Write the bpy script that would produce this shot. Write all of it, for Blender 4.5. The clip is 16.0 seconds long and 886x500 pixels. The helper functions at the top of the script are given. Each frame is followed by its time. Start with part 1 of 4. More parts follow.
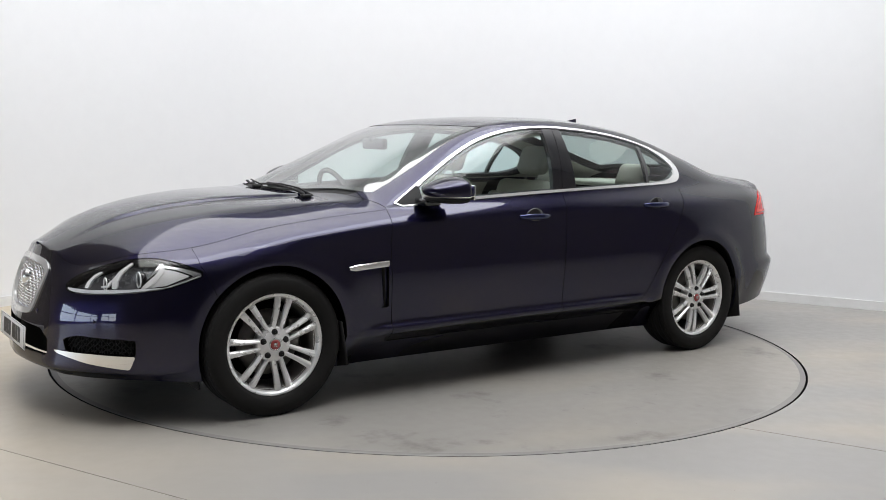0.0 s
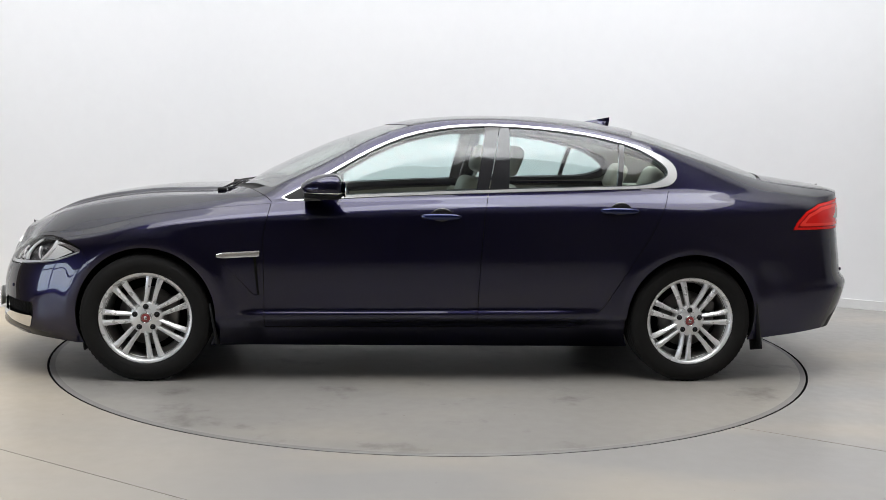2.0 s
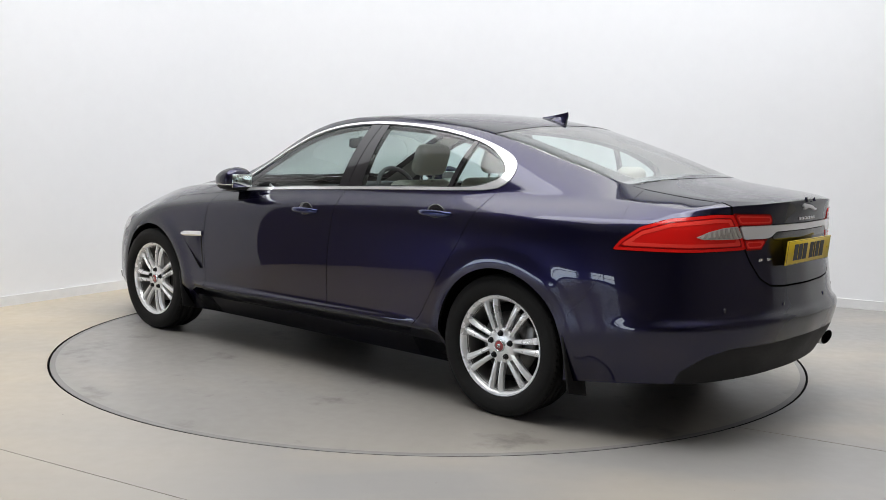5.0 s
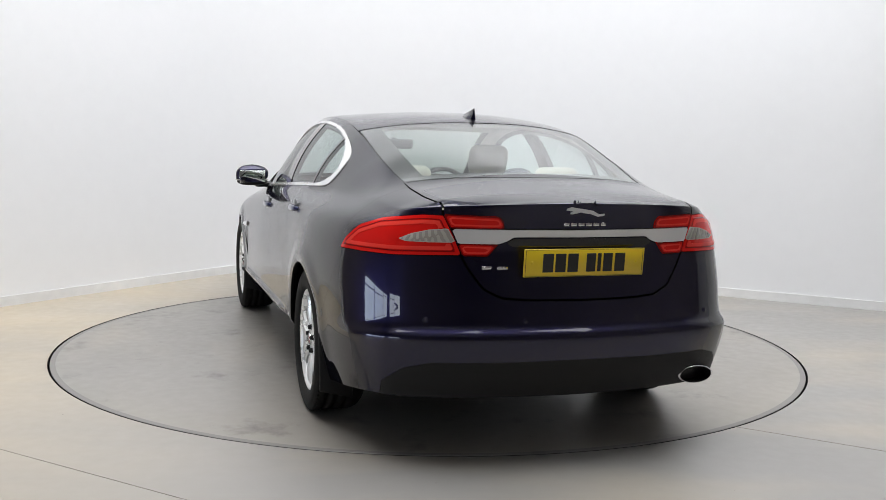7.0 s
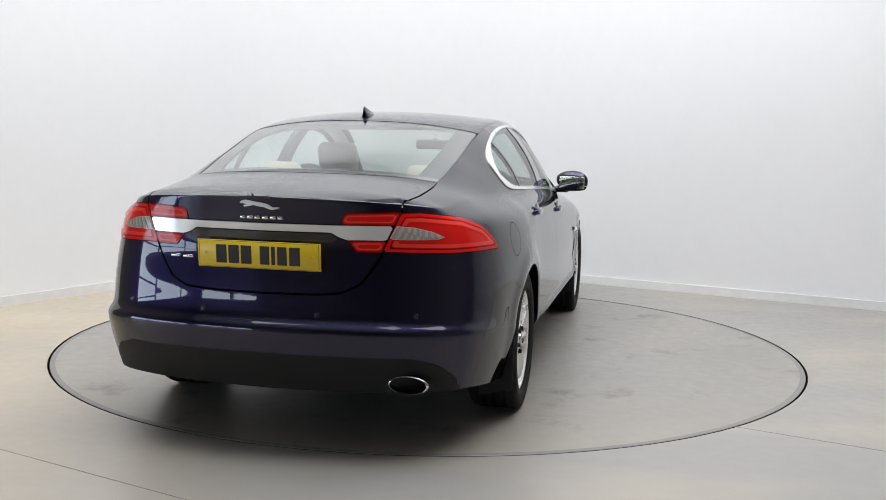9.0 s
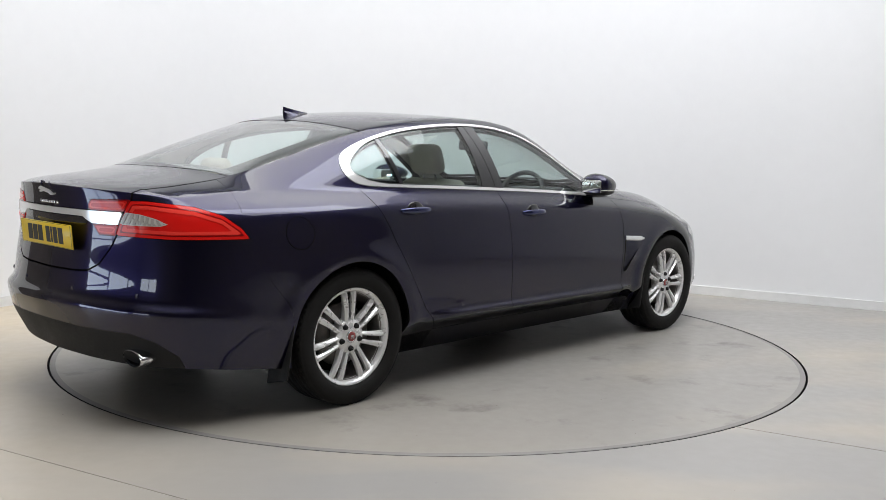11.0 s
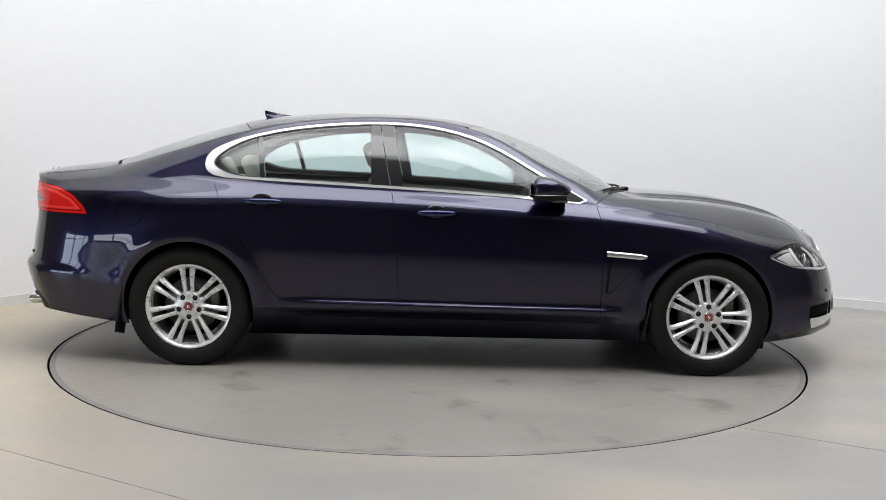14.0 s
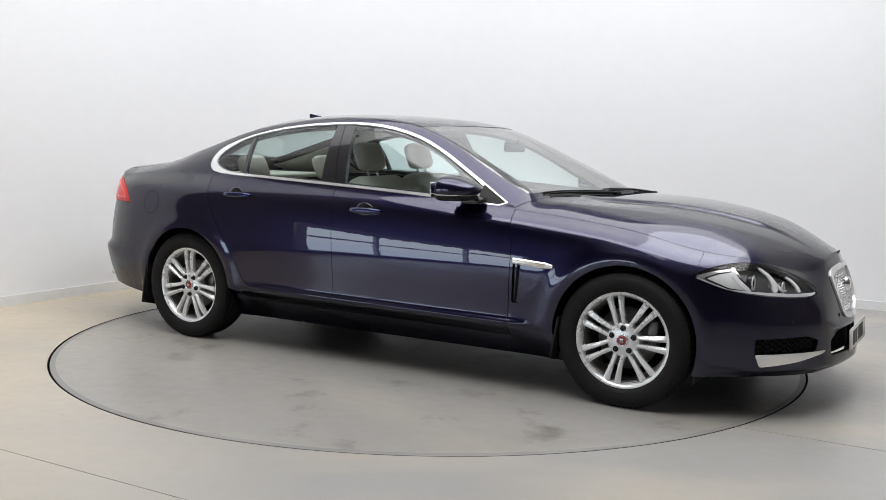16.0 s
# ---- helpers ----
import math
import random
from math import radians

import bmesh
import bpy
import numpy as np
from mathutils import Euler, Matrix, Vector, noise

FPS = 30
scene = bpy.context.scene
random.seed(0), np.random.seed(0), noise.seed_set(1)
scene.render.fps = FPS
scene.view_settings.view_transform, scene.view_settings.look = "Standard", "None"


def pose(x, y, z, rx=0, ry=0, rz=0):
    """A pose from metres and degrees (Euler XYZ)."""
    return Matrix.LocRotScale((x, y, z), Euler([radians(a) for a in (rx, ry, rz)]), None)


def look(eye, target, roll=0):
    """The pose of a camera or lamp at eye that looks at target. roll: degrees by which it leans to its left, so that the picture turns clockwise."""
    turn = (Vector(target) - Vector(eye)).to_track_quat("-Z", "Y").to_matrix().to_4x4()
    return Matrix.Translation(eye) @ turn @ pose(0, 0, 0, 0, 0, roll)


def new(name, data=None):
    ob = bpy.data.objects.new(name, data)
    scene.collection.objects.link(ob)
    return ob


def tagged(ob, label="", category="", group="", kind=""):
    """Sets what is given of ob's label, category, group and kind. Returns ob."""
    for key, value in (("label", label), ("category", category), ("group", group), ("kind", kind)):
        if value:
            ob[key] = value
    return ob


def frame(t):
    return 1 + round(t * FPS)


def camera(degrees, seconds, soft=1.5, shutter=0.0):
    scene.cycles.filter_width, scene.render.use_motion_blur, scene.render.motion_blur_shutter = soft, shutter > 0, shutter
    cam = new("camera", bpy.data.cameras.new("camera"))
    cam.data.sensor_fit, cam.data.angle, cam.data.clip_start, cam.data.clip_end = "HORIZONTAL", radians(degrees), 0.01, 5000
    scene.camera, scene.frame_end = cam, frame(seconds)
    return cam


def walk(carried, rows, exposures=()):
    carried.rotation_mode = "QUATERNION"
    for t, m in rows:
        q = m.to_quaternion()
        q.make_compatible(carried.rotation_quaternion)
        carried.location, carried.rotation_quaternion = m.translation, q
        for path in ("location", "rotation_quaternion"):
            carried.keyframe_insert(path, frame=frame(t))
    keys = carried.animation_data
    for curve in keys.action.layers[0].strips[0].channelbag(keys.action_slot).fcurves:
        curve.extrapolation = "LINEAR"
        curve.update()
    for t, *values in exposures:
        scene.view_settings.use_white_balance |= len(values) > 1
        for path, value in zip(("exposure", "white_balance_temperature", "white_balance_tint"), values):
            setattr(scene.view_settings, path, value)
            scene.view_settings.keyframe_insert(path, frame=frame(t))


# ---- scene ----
cam = camera(49.22, 16.0, soft=0.6)
EYE = (0.0, -6.16, 1.29)
PAN, TILT = radians(0.667), radians(-6.394)
AIM = (EYE[0] + math.sin(PAN) * math.cos(TILT), EYE[1] + math.cos(PAN) * math.cos(TILT), EYE[2] + math.sin(TILT))
STILL = look(EYE, AIM, 1.242)
walk(cam, [(0.0, STILL), (16.0, STILL)], exposures=[(0.0, 0.0), (16.0, 0.0)])

# the heading of the turntable and the car: seconds, degrees
TURN = [(0.0, 214.62), (0.5, 207.24), (1.0, 199.43), (1.5, 192.12), (2.0, 184.36), (2.5, 177.09), (3.0, 169.38), (3.5, 161.96),
        (4.0, 154.03), (4.5, 146.09), (5.0, 138.16), (5.5, 130.23), (6.0, 122.29), (6.5, 114.96), (7.0, 107.11), (7.5, 99.75), (8.0, 91.92),
        (8.5, 84.49), (9.0, 76.65), (9.5, 69.26), (10.0, 61.37), (10.5, 53.7), (11.0, 46.0), (11.5, 38.3), (12.0, 30.6), (12.5, 22.9),
        (13.0, 15.05), (13.5, 7.31), (14.0, -0.61), (14.5, -8.04), (15.0, -15.82), (15.5, -23.26), (16.0, -31.21)]
DISC_R = 2.283
CAR_OFF = (0.1105, 0.1216)

# ---- world and light ----
world = bpy.data.worlds.new("world")
scene.world = world
world.use_nodes = True
_sky = world.node_tree.nodes.new("ShaderNodeTexSky")
_sky.sky_type, _sky.sun_disc, _sky.sun_elevation, _sky.sun_rotation = "NISHITA", False, radians(35), radians(200)
world.node_tree.links.new(_sky.outputs["Color"], world.node_tree.nodes["Background"].inputs["Color"])
world.node_tree.nodes["Background"].inputs["Strength"].default_value = 0.1


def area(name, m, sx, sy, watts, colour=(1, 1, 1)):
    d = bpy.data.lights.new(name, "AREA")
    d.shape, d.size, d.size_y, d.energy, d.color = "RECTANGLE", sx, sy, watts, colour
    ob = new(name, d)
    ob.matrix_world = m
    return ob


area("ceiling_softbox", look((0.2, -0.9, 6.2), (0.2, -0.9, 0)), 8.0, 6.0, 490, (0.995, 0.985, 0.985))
# two unseen fill panels, added to brighten and even out the white walls
area("wall_fill", look((1.8, -1.2, 5.6), (-3.4, 2.0, -2.0)), 4.5, 1.8, 75, (0.90, 0.96, 1.0))
area("wall_fill", look((-0.9, -2.4, 5.6), (2.6, 2.9, -2.0)), 4.5, 1.8, 71, (0.95, 0.98, 1.0))
area("window_daylight", look((-6.62, -4.57, 0.58), (-5.77, -5.10, 0.58)), 6.0, 0.85, 84, (0.70, 0.83, 1.0))
area("window_daylight", look((-6.95, -8.44, 0.75), (-6.46, -7.57, 0.75)), 2.4, 0.95, 34, (0.70, 0.83, 1.0))


# ---- materials ----
def mat(name, base, rough=0.5, metal=0.0, coat=0.0, grain=0.0, scale=30.0, bump=0.0, bscale=200.0, emit=None, spec=0.5):
    m = bpy.data.materials.new(name)
    m.use_nodes = True
    nt = m.node_tree
    b = nt.nodes["Principled BSDF"]
    b.inputs["Base Color"].default_value = (*base, 1)
    b.inputs["Roughness"].default_value = rough
    b.inputs["Metallic"].default_value = metal
    b.inputs["Specular IOR Level"].default_value = spec
    if coat:
        b.inputs["Coat Weight"].default_value = coat
        b.inputs["Coat Roughness"].default_value = 0.02
    if emit:
        b.inputs["Emission Color"].default_value = (*emit[:3], 1)
        b.inputs["Emission Strength"].default_value = emit[3]
    if grain or bump:
        co = nt.nodes.new("ShaderNodeTexCoord")
    if grain:
        n1 = nt.nodes.new("ShaderNodeTexNoise")
        n1.inputs["Scale"].default_value, n1.inputs["Detail"].default_value = scale, 6
        n2 = nt.nodes.new("ShaderNodeTexNoise")
        n2.inputs["Scale"].default_value, n2.inputs["Detail"].default_value = scale * 0.07, 3
        add = nt.nodes.new("ShaderNodeMath")
        add.operation = "ADD"
        mr = nt.nodes.new("ShaderNodeMapRange")
        mr.inputs["From Min"].default_value, mr.inputs["From Max"].default_value = 0.7, 1.3
        mr.inputs["To Min"].default_value, mr.inputs["To Max"].default_value = 1 - grain, 1 + grain
        mul = nt.nodes.new("ShaderNodeVectorMath")
        mul.operation = "SCALE"
        mul.inputs[0].default_value = base
        for n in (n1, n2):
            nt.links.new(co.outputs["Object"], n.inputs["Vector"])
        nt.links.new(n1.outputs["Fac"], add.inputs[0])
        nt.links.new(n2.outputs["Fac"], add.inputs[1])
        nt.links.new(add.outputs[0], mr.inputs["Value"])
        nt.links.new(mr.outputs["Result"], mul.inputs["Scale"])
        nt.links.new(mul.outputs["Vector"], b.inputs["Base Color"])
        rr = nt.nodes.new("ShaderNodeMapRange")
        rr.inputs["From Min"].default_value, rr.inputs["From Max"].default_value = 0.7, 1.3
        rr.inputs["To Min"].default_value, rr.inputs["To Max"].default_value = max(0.02, rough - 0.08), min(1, rough + 0.08)
        nt.links.new(add.outputs[0], rr.inputs["Value"])
        nt.links.new(rr.outputs["Result"], b.inputs["Roughness"])
    if bump:
        n3 = nt.nodes.new("ShaderNodeTexNoise")
        n3.inputs["Scale"].default_value, n3.inputs["Detail"].default_value = bscale, 4
        bp = nt.nodes.new("ShaderNodeBump")
        bp.inputs["Strength"].default_value, bp.inputs["Distance"].default_value = bump, 0.002
        nt.links.new(co.outputs["Object"], n3.inputs["Vector"])
        nt.links.new(n3.outputs["Fac"], bp.inputs["Height"])
        nt.links.new(bp.outputs["Normal"], b.inputs["Normal"])
    return m


def pane(name, tint, gloss=0.02, f0=0.06):
    """Thin glass: what lies behind, tinted, and a mirror by Fresnel."""
    m = bpy.data.materials.new(name)
    m.use_nodes = True
    nt = m.node_tree
    nt.nodes.remove(nt.nodes["Principled BSDF"])
    tr = nt.nodes.new("ShaderNodeBsdfTransparent")
    tr.inputs["Color"].default_value = (*tint, 1)
    gl = nt.nodes.new("ShaderNodeBsdfGlossy")
    gl.inputs["Roughness"].default_value = gloss
    lw = nt.nodes.new("ShaderNodeLayerWeight")
    lw.inputs["Blend"].default_value = 0.5
    pw = nt.nodes.new("ShaderNodeMath")
    pw.operation = "POWER"
    pw.inputs[1].default_value = 5.0
    fr = nt.nodes.new("ShaderNodeMath")
    fr.operation = "MULTIPLY_ADD"
    fr.inputs[1].default_value, fr.inputs[2].default_value = 0.9, f0
    nt.links.new(lw.outputs["Facing"], pw.inputs[0])
    nt.links.new(pw.outputs[0], fr.inputs[0])
    mx = nt.nodes.new("ShaderNodeMixShader")
    nt.links.new(fr.outputs[0], mx.inputs["Fac"])
    nt.links.new(tr.outputs["BSDF"], mx.inputs[1])
    nt.links.new(gl.outputs["BSDF"], mx.inputs[2])
    nt.links.new(mx.outputs["Shader"], nt.nodes["Material Output"].inputs["Surface"])
    return m


def paint_material():
    """Dark blue metallic paint under clear coat, with fine flake."""
    m = mat("blue_paint", (0.0090, 0.0078, 0.0325), 0.32, 0.92, 1.0)
    nt = m.node_tree
    b = nt.nodes["Principled BSDF"]
    b.inputs["Specular Tint"].default_value = (0.20, 0.18, 0.24, 1)
    b.inputs["Coat Roughness"].default_value = 0.012
    b.inputs["Coat IOR"].default_value = 1.55
    co = nt.nodes.new("ShaderNodeTexCoord")
    v = nt.nodes.new("ShaderNodeTexVoronoi")
    v.inputs["Scale"].default_value = 900
    mr = nt.nodes.new("ShaderNodeMapRange")
    mr.inputs["To Min"].default_value, mr.inputs["To Max"].default_value = 0.25, 0.38
    nt.links.new(co.outputs["Object"], v.inputs["Vector"])
    nt.links.new(v.outputs["Color"], mr.inputs["Value"])
    nt.links.new(mr.outputs["Result"], b.inputs["Roughness"])
    peel = nt.nodes.new("ShaderNodeTexNoise")
    peel.inputs["Scale"].default_value, peel.inputs["Detail"].default_value = 26, 2
    bp = nt.nodes.new("ShaderNodeBump")
    bp.inputs["Strength"].default_value, bp.inputs["Distance"].default_value = 0.05, 0.0012
    nt.links.new(co.outputs["Object"], peel.inputs["Vector"])
    nt.links.new(peel.outputs["Fac"], bp.inputs["Height"])
    nt.links.new(bp.outputs["Normal"], b.inputs["Coat Normal"])
    return m


PAINT = paint_material()
CHROME = mat("chrome", (0.82, 0.82, 0.83), 0.06, 1.0)
SATIN = mat("satin_chrome", (0.75, 0.75, 0.76), 0.22, 1.0)
TRIM = mat("bright_trim", (0.80, 0.80, 0.80), 0.32, 0.55)
STRIP = mat("boot_strip_chrome", (0.90, 0.90, 0.90), 0.16, 0.35)
BRIGHT = mat("polished_trim", (0.84, 0.84, 0.84), 0.14, 0.6)
BLACK = mat("black_plastic", (0.0125, 0.012, 0.0125), 0.6, grain=0.2, scale=60, bump=0.2, bscale=700, spec=0.25)
GLOSSBLACK = mat("gloss_black", (0.012, 0.012, 0.014), 0.08, coat=0.6)
# near-black for dark parts, and for shade painted into gaps and openings
DARK = mat("dark_parts_and_shade", (0.006, 0.006, 0.006), 0.9, spec=0.1)
RUBBER = mat("tyre_rubber", (0.013, 0.0125, 0.012), 0.75, grain=0.25, scale=40, bump=0.3, bscale=500, spec=0.2)
ALLOY = mat("alloy_silver", (0.88, 0.88, 0.88), 0.30, 0.42, coat=0.4, grain=0.02, scale=25)
# darker alloy: the shade behind the spokes put into the barrel's colour
BARREL = mat("shaded_barrel_alloy", (0.20, 0.19, 0.18), 0.5, 0.5, grain=0.2, scale=18)
STEEL = mat("brake_steel", (0.20, 0.19, 0.18), 0.45, 0.9, grain=0.2, scale=40)
GLASS = pane("window_glass", (0.78, 0.89, 0.88), 0.012, 0.075)
SCREEN = pane("windscreen_glass", (0.82, 0.91, 0.87), 0.03, 0.30)
LENS = pane("clear_lens", (0.95, 0.95, 0.95))
# rear lamps are off; a faint glow is added to lift the red
REDLENS = mat("red_lens_glow", (0.62, 0.010, 0.008), 0.08, emit=(0.9, 0.02, 0.01, 0.05), spec=0.3)
WHITELENS = mat("ribbed_white_lens", (0.55, 0.53, 0.48), 0.25, coat=0.5)
LIGHTRED = mat("light_guide_red", (0.85, 0.05, 0.035), 0.08, spec=0.3)
DEEPRED = mat("deep_red_lens", (0.20, 0.004, 0.004), 0.1, spec=0.3)
LAMPRIB = mat("lamp_rib", (0.36, 0.33, 0.30), 0.3, coat=0.5)
LEATHER = mat("ivory_leather", (0.58, 0.55, 0.48), 0.5, grain=0.06, scale=25, bump=0.3, bscale=350)
DARKTRIM = mat("charcoal_trim", (0.03, 0.03, 0.032), 0.6, grain=0.2, scale=30, bump=0.25, bscale=500)
LINING = mat("headlining", (0.46, 0.45, 0.40), 0.9, grain=0.05, scale=60)
YELLOW = mat("plate_yellow", (0.85, 0.6, 0.02), 0.4, coat=0.3)
WHITEPLATE = mat("plate_white", (0.8, 0.8, 0.79), 0.4, coat=0.3)
INK = mat("plate_ink", (0.02, 0.018, 0.018), 0.5)
REDCAP = mat("red_enamel", (0.30, 0.045, 0.045), 0.25, coat=0.8)
MIRRORGLASS = mat("mirror_glass", (0.9, 0.92, 0.92), 0.01, 1.0)
WALLPAINT = mat("white_wall_paint", (0.80, 0.805, 0.82), 0.7, grain=0.012, scale=9, bump=0.08, bscale=90)
SKIRTING = mat("white_skirting_paint", (0.74, 0.74, 0.74), 0.55, grain=0.05, scale=12)
DARKWALL = mat("dark_workshop_wall", (0.16, 0.142, 0.14), 0.7, grain=0.2, scale=6)


def floor_material(name, base, stain):
    """Painted concrete: warmer and paler towards -x, warm stains, scuffs, fine grit."""
    m = mat(name, base, 0.36, grain=0.035, scale=14, bump=0.06, bscale=160)
    nt = m.node_tree
    b = nt.nodes["Principled BSDF"]
    src = b.inputs["Base Color"].links[0].from_socket
    co = nt.nodes.new("ShaderNodeTexCoord")
    big = nt.nodes.new("ShaderNodeTexNoise")
    big.inputs["Scale"].default_value, big.inputs["Detail"].default_value = 0.9, 5
    mp = nt.nodes.new("ShaderNodeMapping")
    mp.inputs["Scale"].default_value = (0.6, 1.6, 1)
    ramp = nt.nodes.new("ShaderNodeMapRange")
    ramp.inputs["From Min"].default_value, ramp.inputs["From Max"].default_value = 0.48, 0.72
    ramp.inputs["To Max"].default_value = stain
    mix = nt.nodes.new("ShaderNodeMix")
    mix.data_type = "RGBA"
    mix.inputs[7].default_value = (0.50, 0.43, 0.32, 1)
    nt.links.new(co.outputs["Object"], mp.inputs["Vector"])
    nt.links.new(mp.outputs["Vector"], big.inputs["Vector"])
    nt.links.new(big.outputs["Fac"], ramp.inputs["Value"])
    sep = nt.nodes.new("ShaderNodeSeparateXYZ")
    nt.links.new(co.outputs["Object"], sep.inputs[0])
    wx = nt.nodes.new("ShaderNodeMapRange")
    wx.inputs["From Min"].default_value, wx.inputs["From Max"].default_value = -0.4, -3.2
    wx.inputs["To Max"].default_value = 2.0 if stain > 0.3 else 0.7
    nt.links.new(sep.outputs["X"], wx.inputs["Value"])
    sm = nt.nodes.new("ShaderNodeMath")
    sm.operation = "MAXIMUM"
    nt.links.new(ramp.outputs["Result"], sm.inputs[0])
    wn = nt.nodes.new("ShaderNodeMath")
    wn.operation = "MULTIPLY"
    nt.links.new(wx.outputs["Result"], wn.inputs[0])
    nt.links.new(big.outputs["Fac"], wn.inputs[1])
    nt.links.new(wn.outputs[0], sm.inputs[1])
    nt.links.new(sm.outputs[0], mix.inputs[0])
    nt.links.new(src, mix.inputs[6])
    speck = nt.nodes.new("ShaderNodeTexVoronoi")
    speck.inputs["Scale"].default_value = 5.5
    lt = nt.nodes.new("ShaderNodeMath")
    lt.operation = "LESS_THAN"
    lt.inputs[1].default_value = 0.022
    mix2 = nt.nodes.new("ShaderNodeMix")
    mix2.data_type = "RGBA"
    mix2.inputs[7].default_value = (0.14, 0.12, 0.10, 1)
    nt.links.new(co.outputs["Object"], speck.inputs["Vector"])
    nt.links.new(speck.outputs["Distance"], lt.inputs[0])
    nt.links.new(lt.outputs[0], mix2.inputs[0])
    nt.links.new(mix.outputs[2], mix2.inputs[6])
    smn = nt.nodes.new("ShaderNodeTexNoise")
    smn.inputs["Scale"].default_value, smn.inputs["Detail"].default_value, smn.inputs["Roughness"].default_value = 2.6, 7, 0.62
    smr = nt.nodes.new("ShaderNodeMapRange")
    smr.inputs["From Min"].default_value, smr.inputs["From Max"].default_value = 0.57, 0.70
    smr.inputs["To Max"].default_value = 0.0 if stain > 0.3 else 0.65
    mix3 = nt.nodes.new("ShaderNodeMix")
    mix3.data_type = "RGBA"
    mix3.inputs[7].default_value = (0.075, 0.065, 0.055, 1)
    nt.links.new(co.outputs["Object"], smn.inputs["Vector"])
    nt.links.new(smn.outputs["Fac"], smr.inputs["Value"])
    nt.links.new(smr.outputs["Result"], mix3.inputs[0])
    nt.links.new(mix2.outputs[2], mix3.inputs[6])
    nt.links.new(mix3.outputs[2], b.inputs["Base Color"])
    return m


FLOORMAT = floor_material("grey_floor_paint", (0.294, 0.284, 0.269), 0.38)
DISCMAT = floor_material("turntable_paint", (0.264, 0.252, 0.233), 0.25)


# ---- mesh helpers ----
def part(name, bm, material, parent=None, label="", smooth=True):
    me = bpy.data.meshes.new(name)
    bm.to_mesh(me)
    bm.free()
    if material:
        me.materials.append(material)
    if smooth:
        for p in me.polygons:
            p.use_smooth = True
    ob = new(name, me)
    if parent:
        ob.parent = parent
    return tagged(ob, label)


def mesh_part(name, verts, faces, material, parent=None, label="", smooth=True):
    me = bpy.data.meshes.new(name)
    me.from_pydata([tuple(map(float, v)) for v in verts], [], faces)
    if material:
        me.materials.append(material)
    if smooth:
        me.shade_smooth()
    me.update()
    ob = new(name, me)
    if parent:
        ob.parent = parent
    return tagged(ob, label)


def box(bm, cx, cy, cz, sx, sy, sz, bevel=0.0, m=None, seg=2):
    r = bmesh.ops.create_cube(bm, size=1, matrix=(m or Matrix()) @ Matrix.Translation((cx, cy, cz)) @ Matrix.Diagonal((sx, sy, sz, 1)))
    if bevel:
        es = list({e for v in r["verts"] for e in v.link_edges})
        bmesh.ops.bevel(bm, geom=es, offset=bevel, segments=seg, affect="EDGES", profile=0.5)
    return bm


def lathe(profile, n=48, axis="Y"):
    """A turned solid from (radius, along) pairs about the axis."""
    verts, faces = [], []
    for k in range(n):
        a = 2 * math.pi * k / n
        for r, h in profile:
            verts.append((r * math.cos(a), h, r * math.sin(a)) if axis == "Y" else (h, r * math.cos(a), r * math.sin(a)))
    L = len(profile)
    for k in range(n):
        for j in range(L - 1):
            faces.append((k * L + j, k * L + j + 1, ((k + 1) % n) * L + j + 1, ((k + 1) % n) * L + j))
    return verts, faces


def tube(points, r, n=8, closed=False):
    """A round bar along points."""
    verts, faces = [], []
    P = [Vector(p) for p in points]
    for i, p in enumerate(P):
        a, c = P[i - 1] if (i or closed) else p, P[(i + 1) % len(P)] if (i < len(P) - 1 or closed) else p
        d = (c - a).normalized()
        u = d.orthogonal().normalized() if abs(d.z) > 0.95 else d.cross(Vector((0, 0, 1))).normalized()
        w = d.cross(u)
        for k in range(n):
            t = 2 * math.pi * k / n
            verts.append(p + r * (math.cos(t) * u + math.sin(t) * w))
    m = len(P)
    for i in range(m if closed else m - 1):
        for k in range(n):
            j = (i + 1) % m
            faces.append((i * n + k, i * n + (k + 1) % n, j * n + (k + 1) % n, j * n + k))
    if not closed:
        faces += [tuple(range(n))[::-1], tuple((m - 1) * n + k for k in range(n))]
    return verts, faces


# ---- the room ----
CORNER, DL, DR = Vector((-1.10, 4.31)), Vector((-0.53, -0.848)), Vector((0.871, -0.492))
LEN_W, LEN_L, LEN_R, COVE, WALL_H = 5.4, 14.0, 11.0, 1.8, 6.4


def wall_path(inset=0.0):
    """The inside line of the two white walls and the round corner between them."""
    nl, nr = Vector((0.848, -0.53)), Vector((-0.492, -0.871))
    pts = [CORNER + DL * LEN_W + nl * inset]
    c = CORNER + DL * COVE + nl * COVE
    a0, a1 = math.atan2(-nl.y, -nl.x), math.atan2(-nr.y, -nr.x)
    for k in range(25):
        a = a0 + (a1 - a0) * k / 24
        pts.append(c + Vector((math.cos(a), math.sin(a))) * (COVE - inset))
    pts.append(CORNER + DR * LEN_R + nr * inset)
    return pts


def extrude_path(pin, pout, z0, z1):
    verts, faces = [], []
    for a, b in zip(pin, pout):
        verts += [(a.x, a.y, z0), (a.x, a.y, z1), (b.x, b.y, z1), (b.x, b.y, z0)]
    for i in range(len(pin) - 1):
        for k in range(4):
            faces.append((4 * i + k, 4 * i + (k + 1) % 4, 4 * i + 4 + (k + 1) % 4, 4 * i + 4 + k))
    n = 4 * (len(pin) - 1)
    faces += [(3, 2, 1, 0), (n, n + 1, n + 2, n + 3)]
    return verts, faces


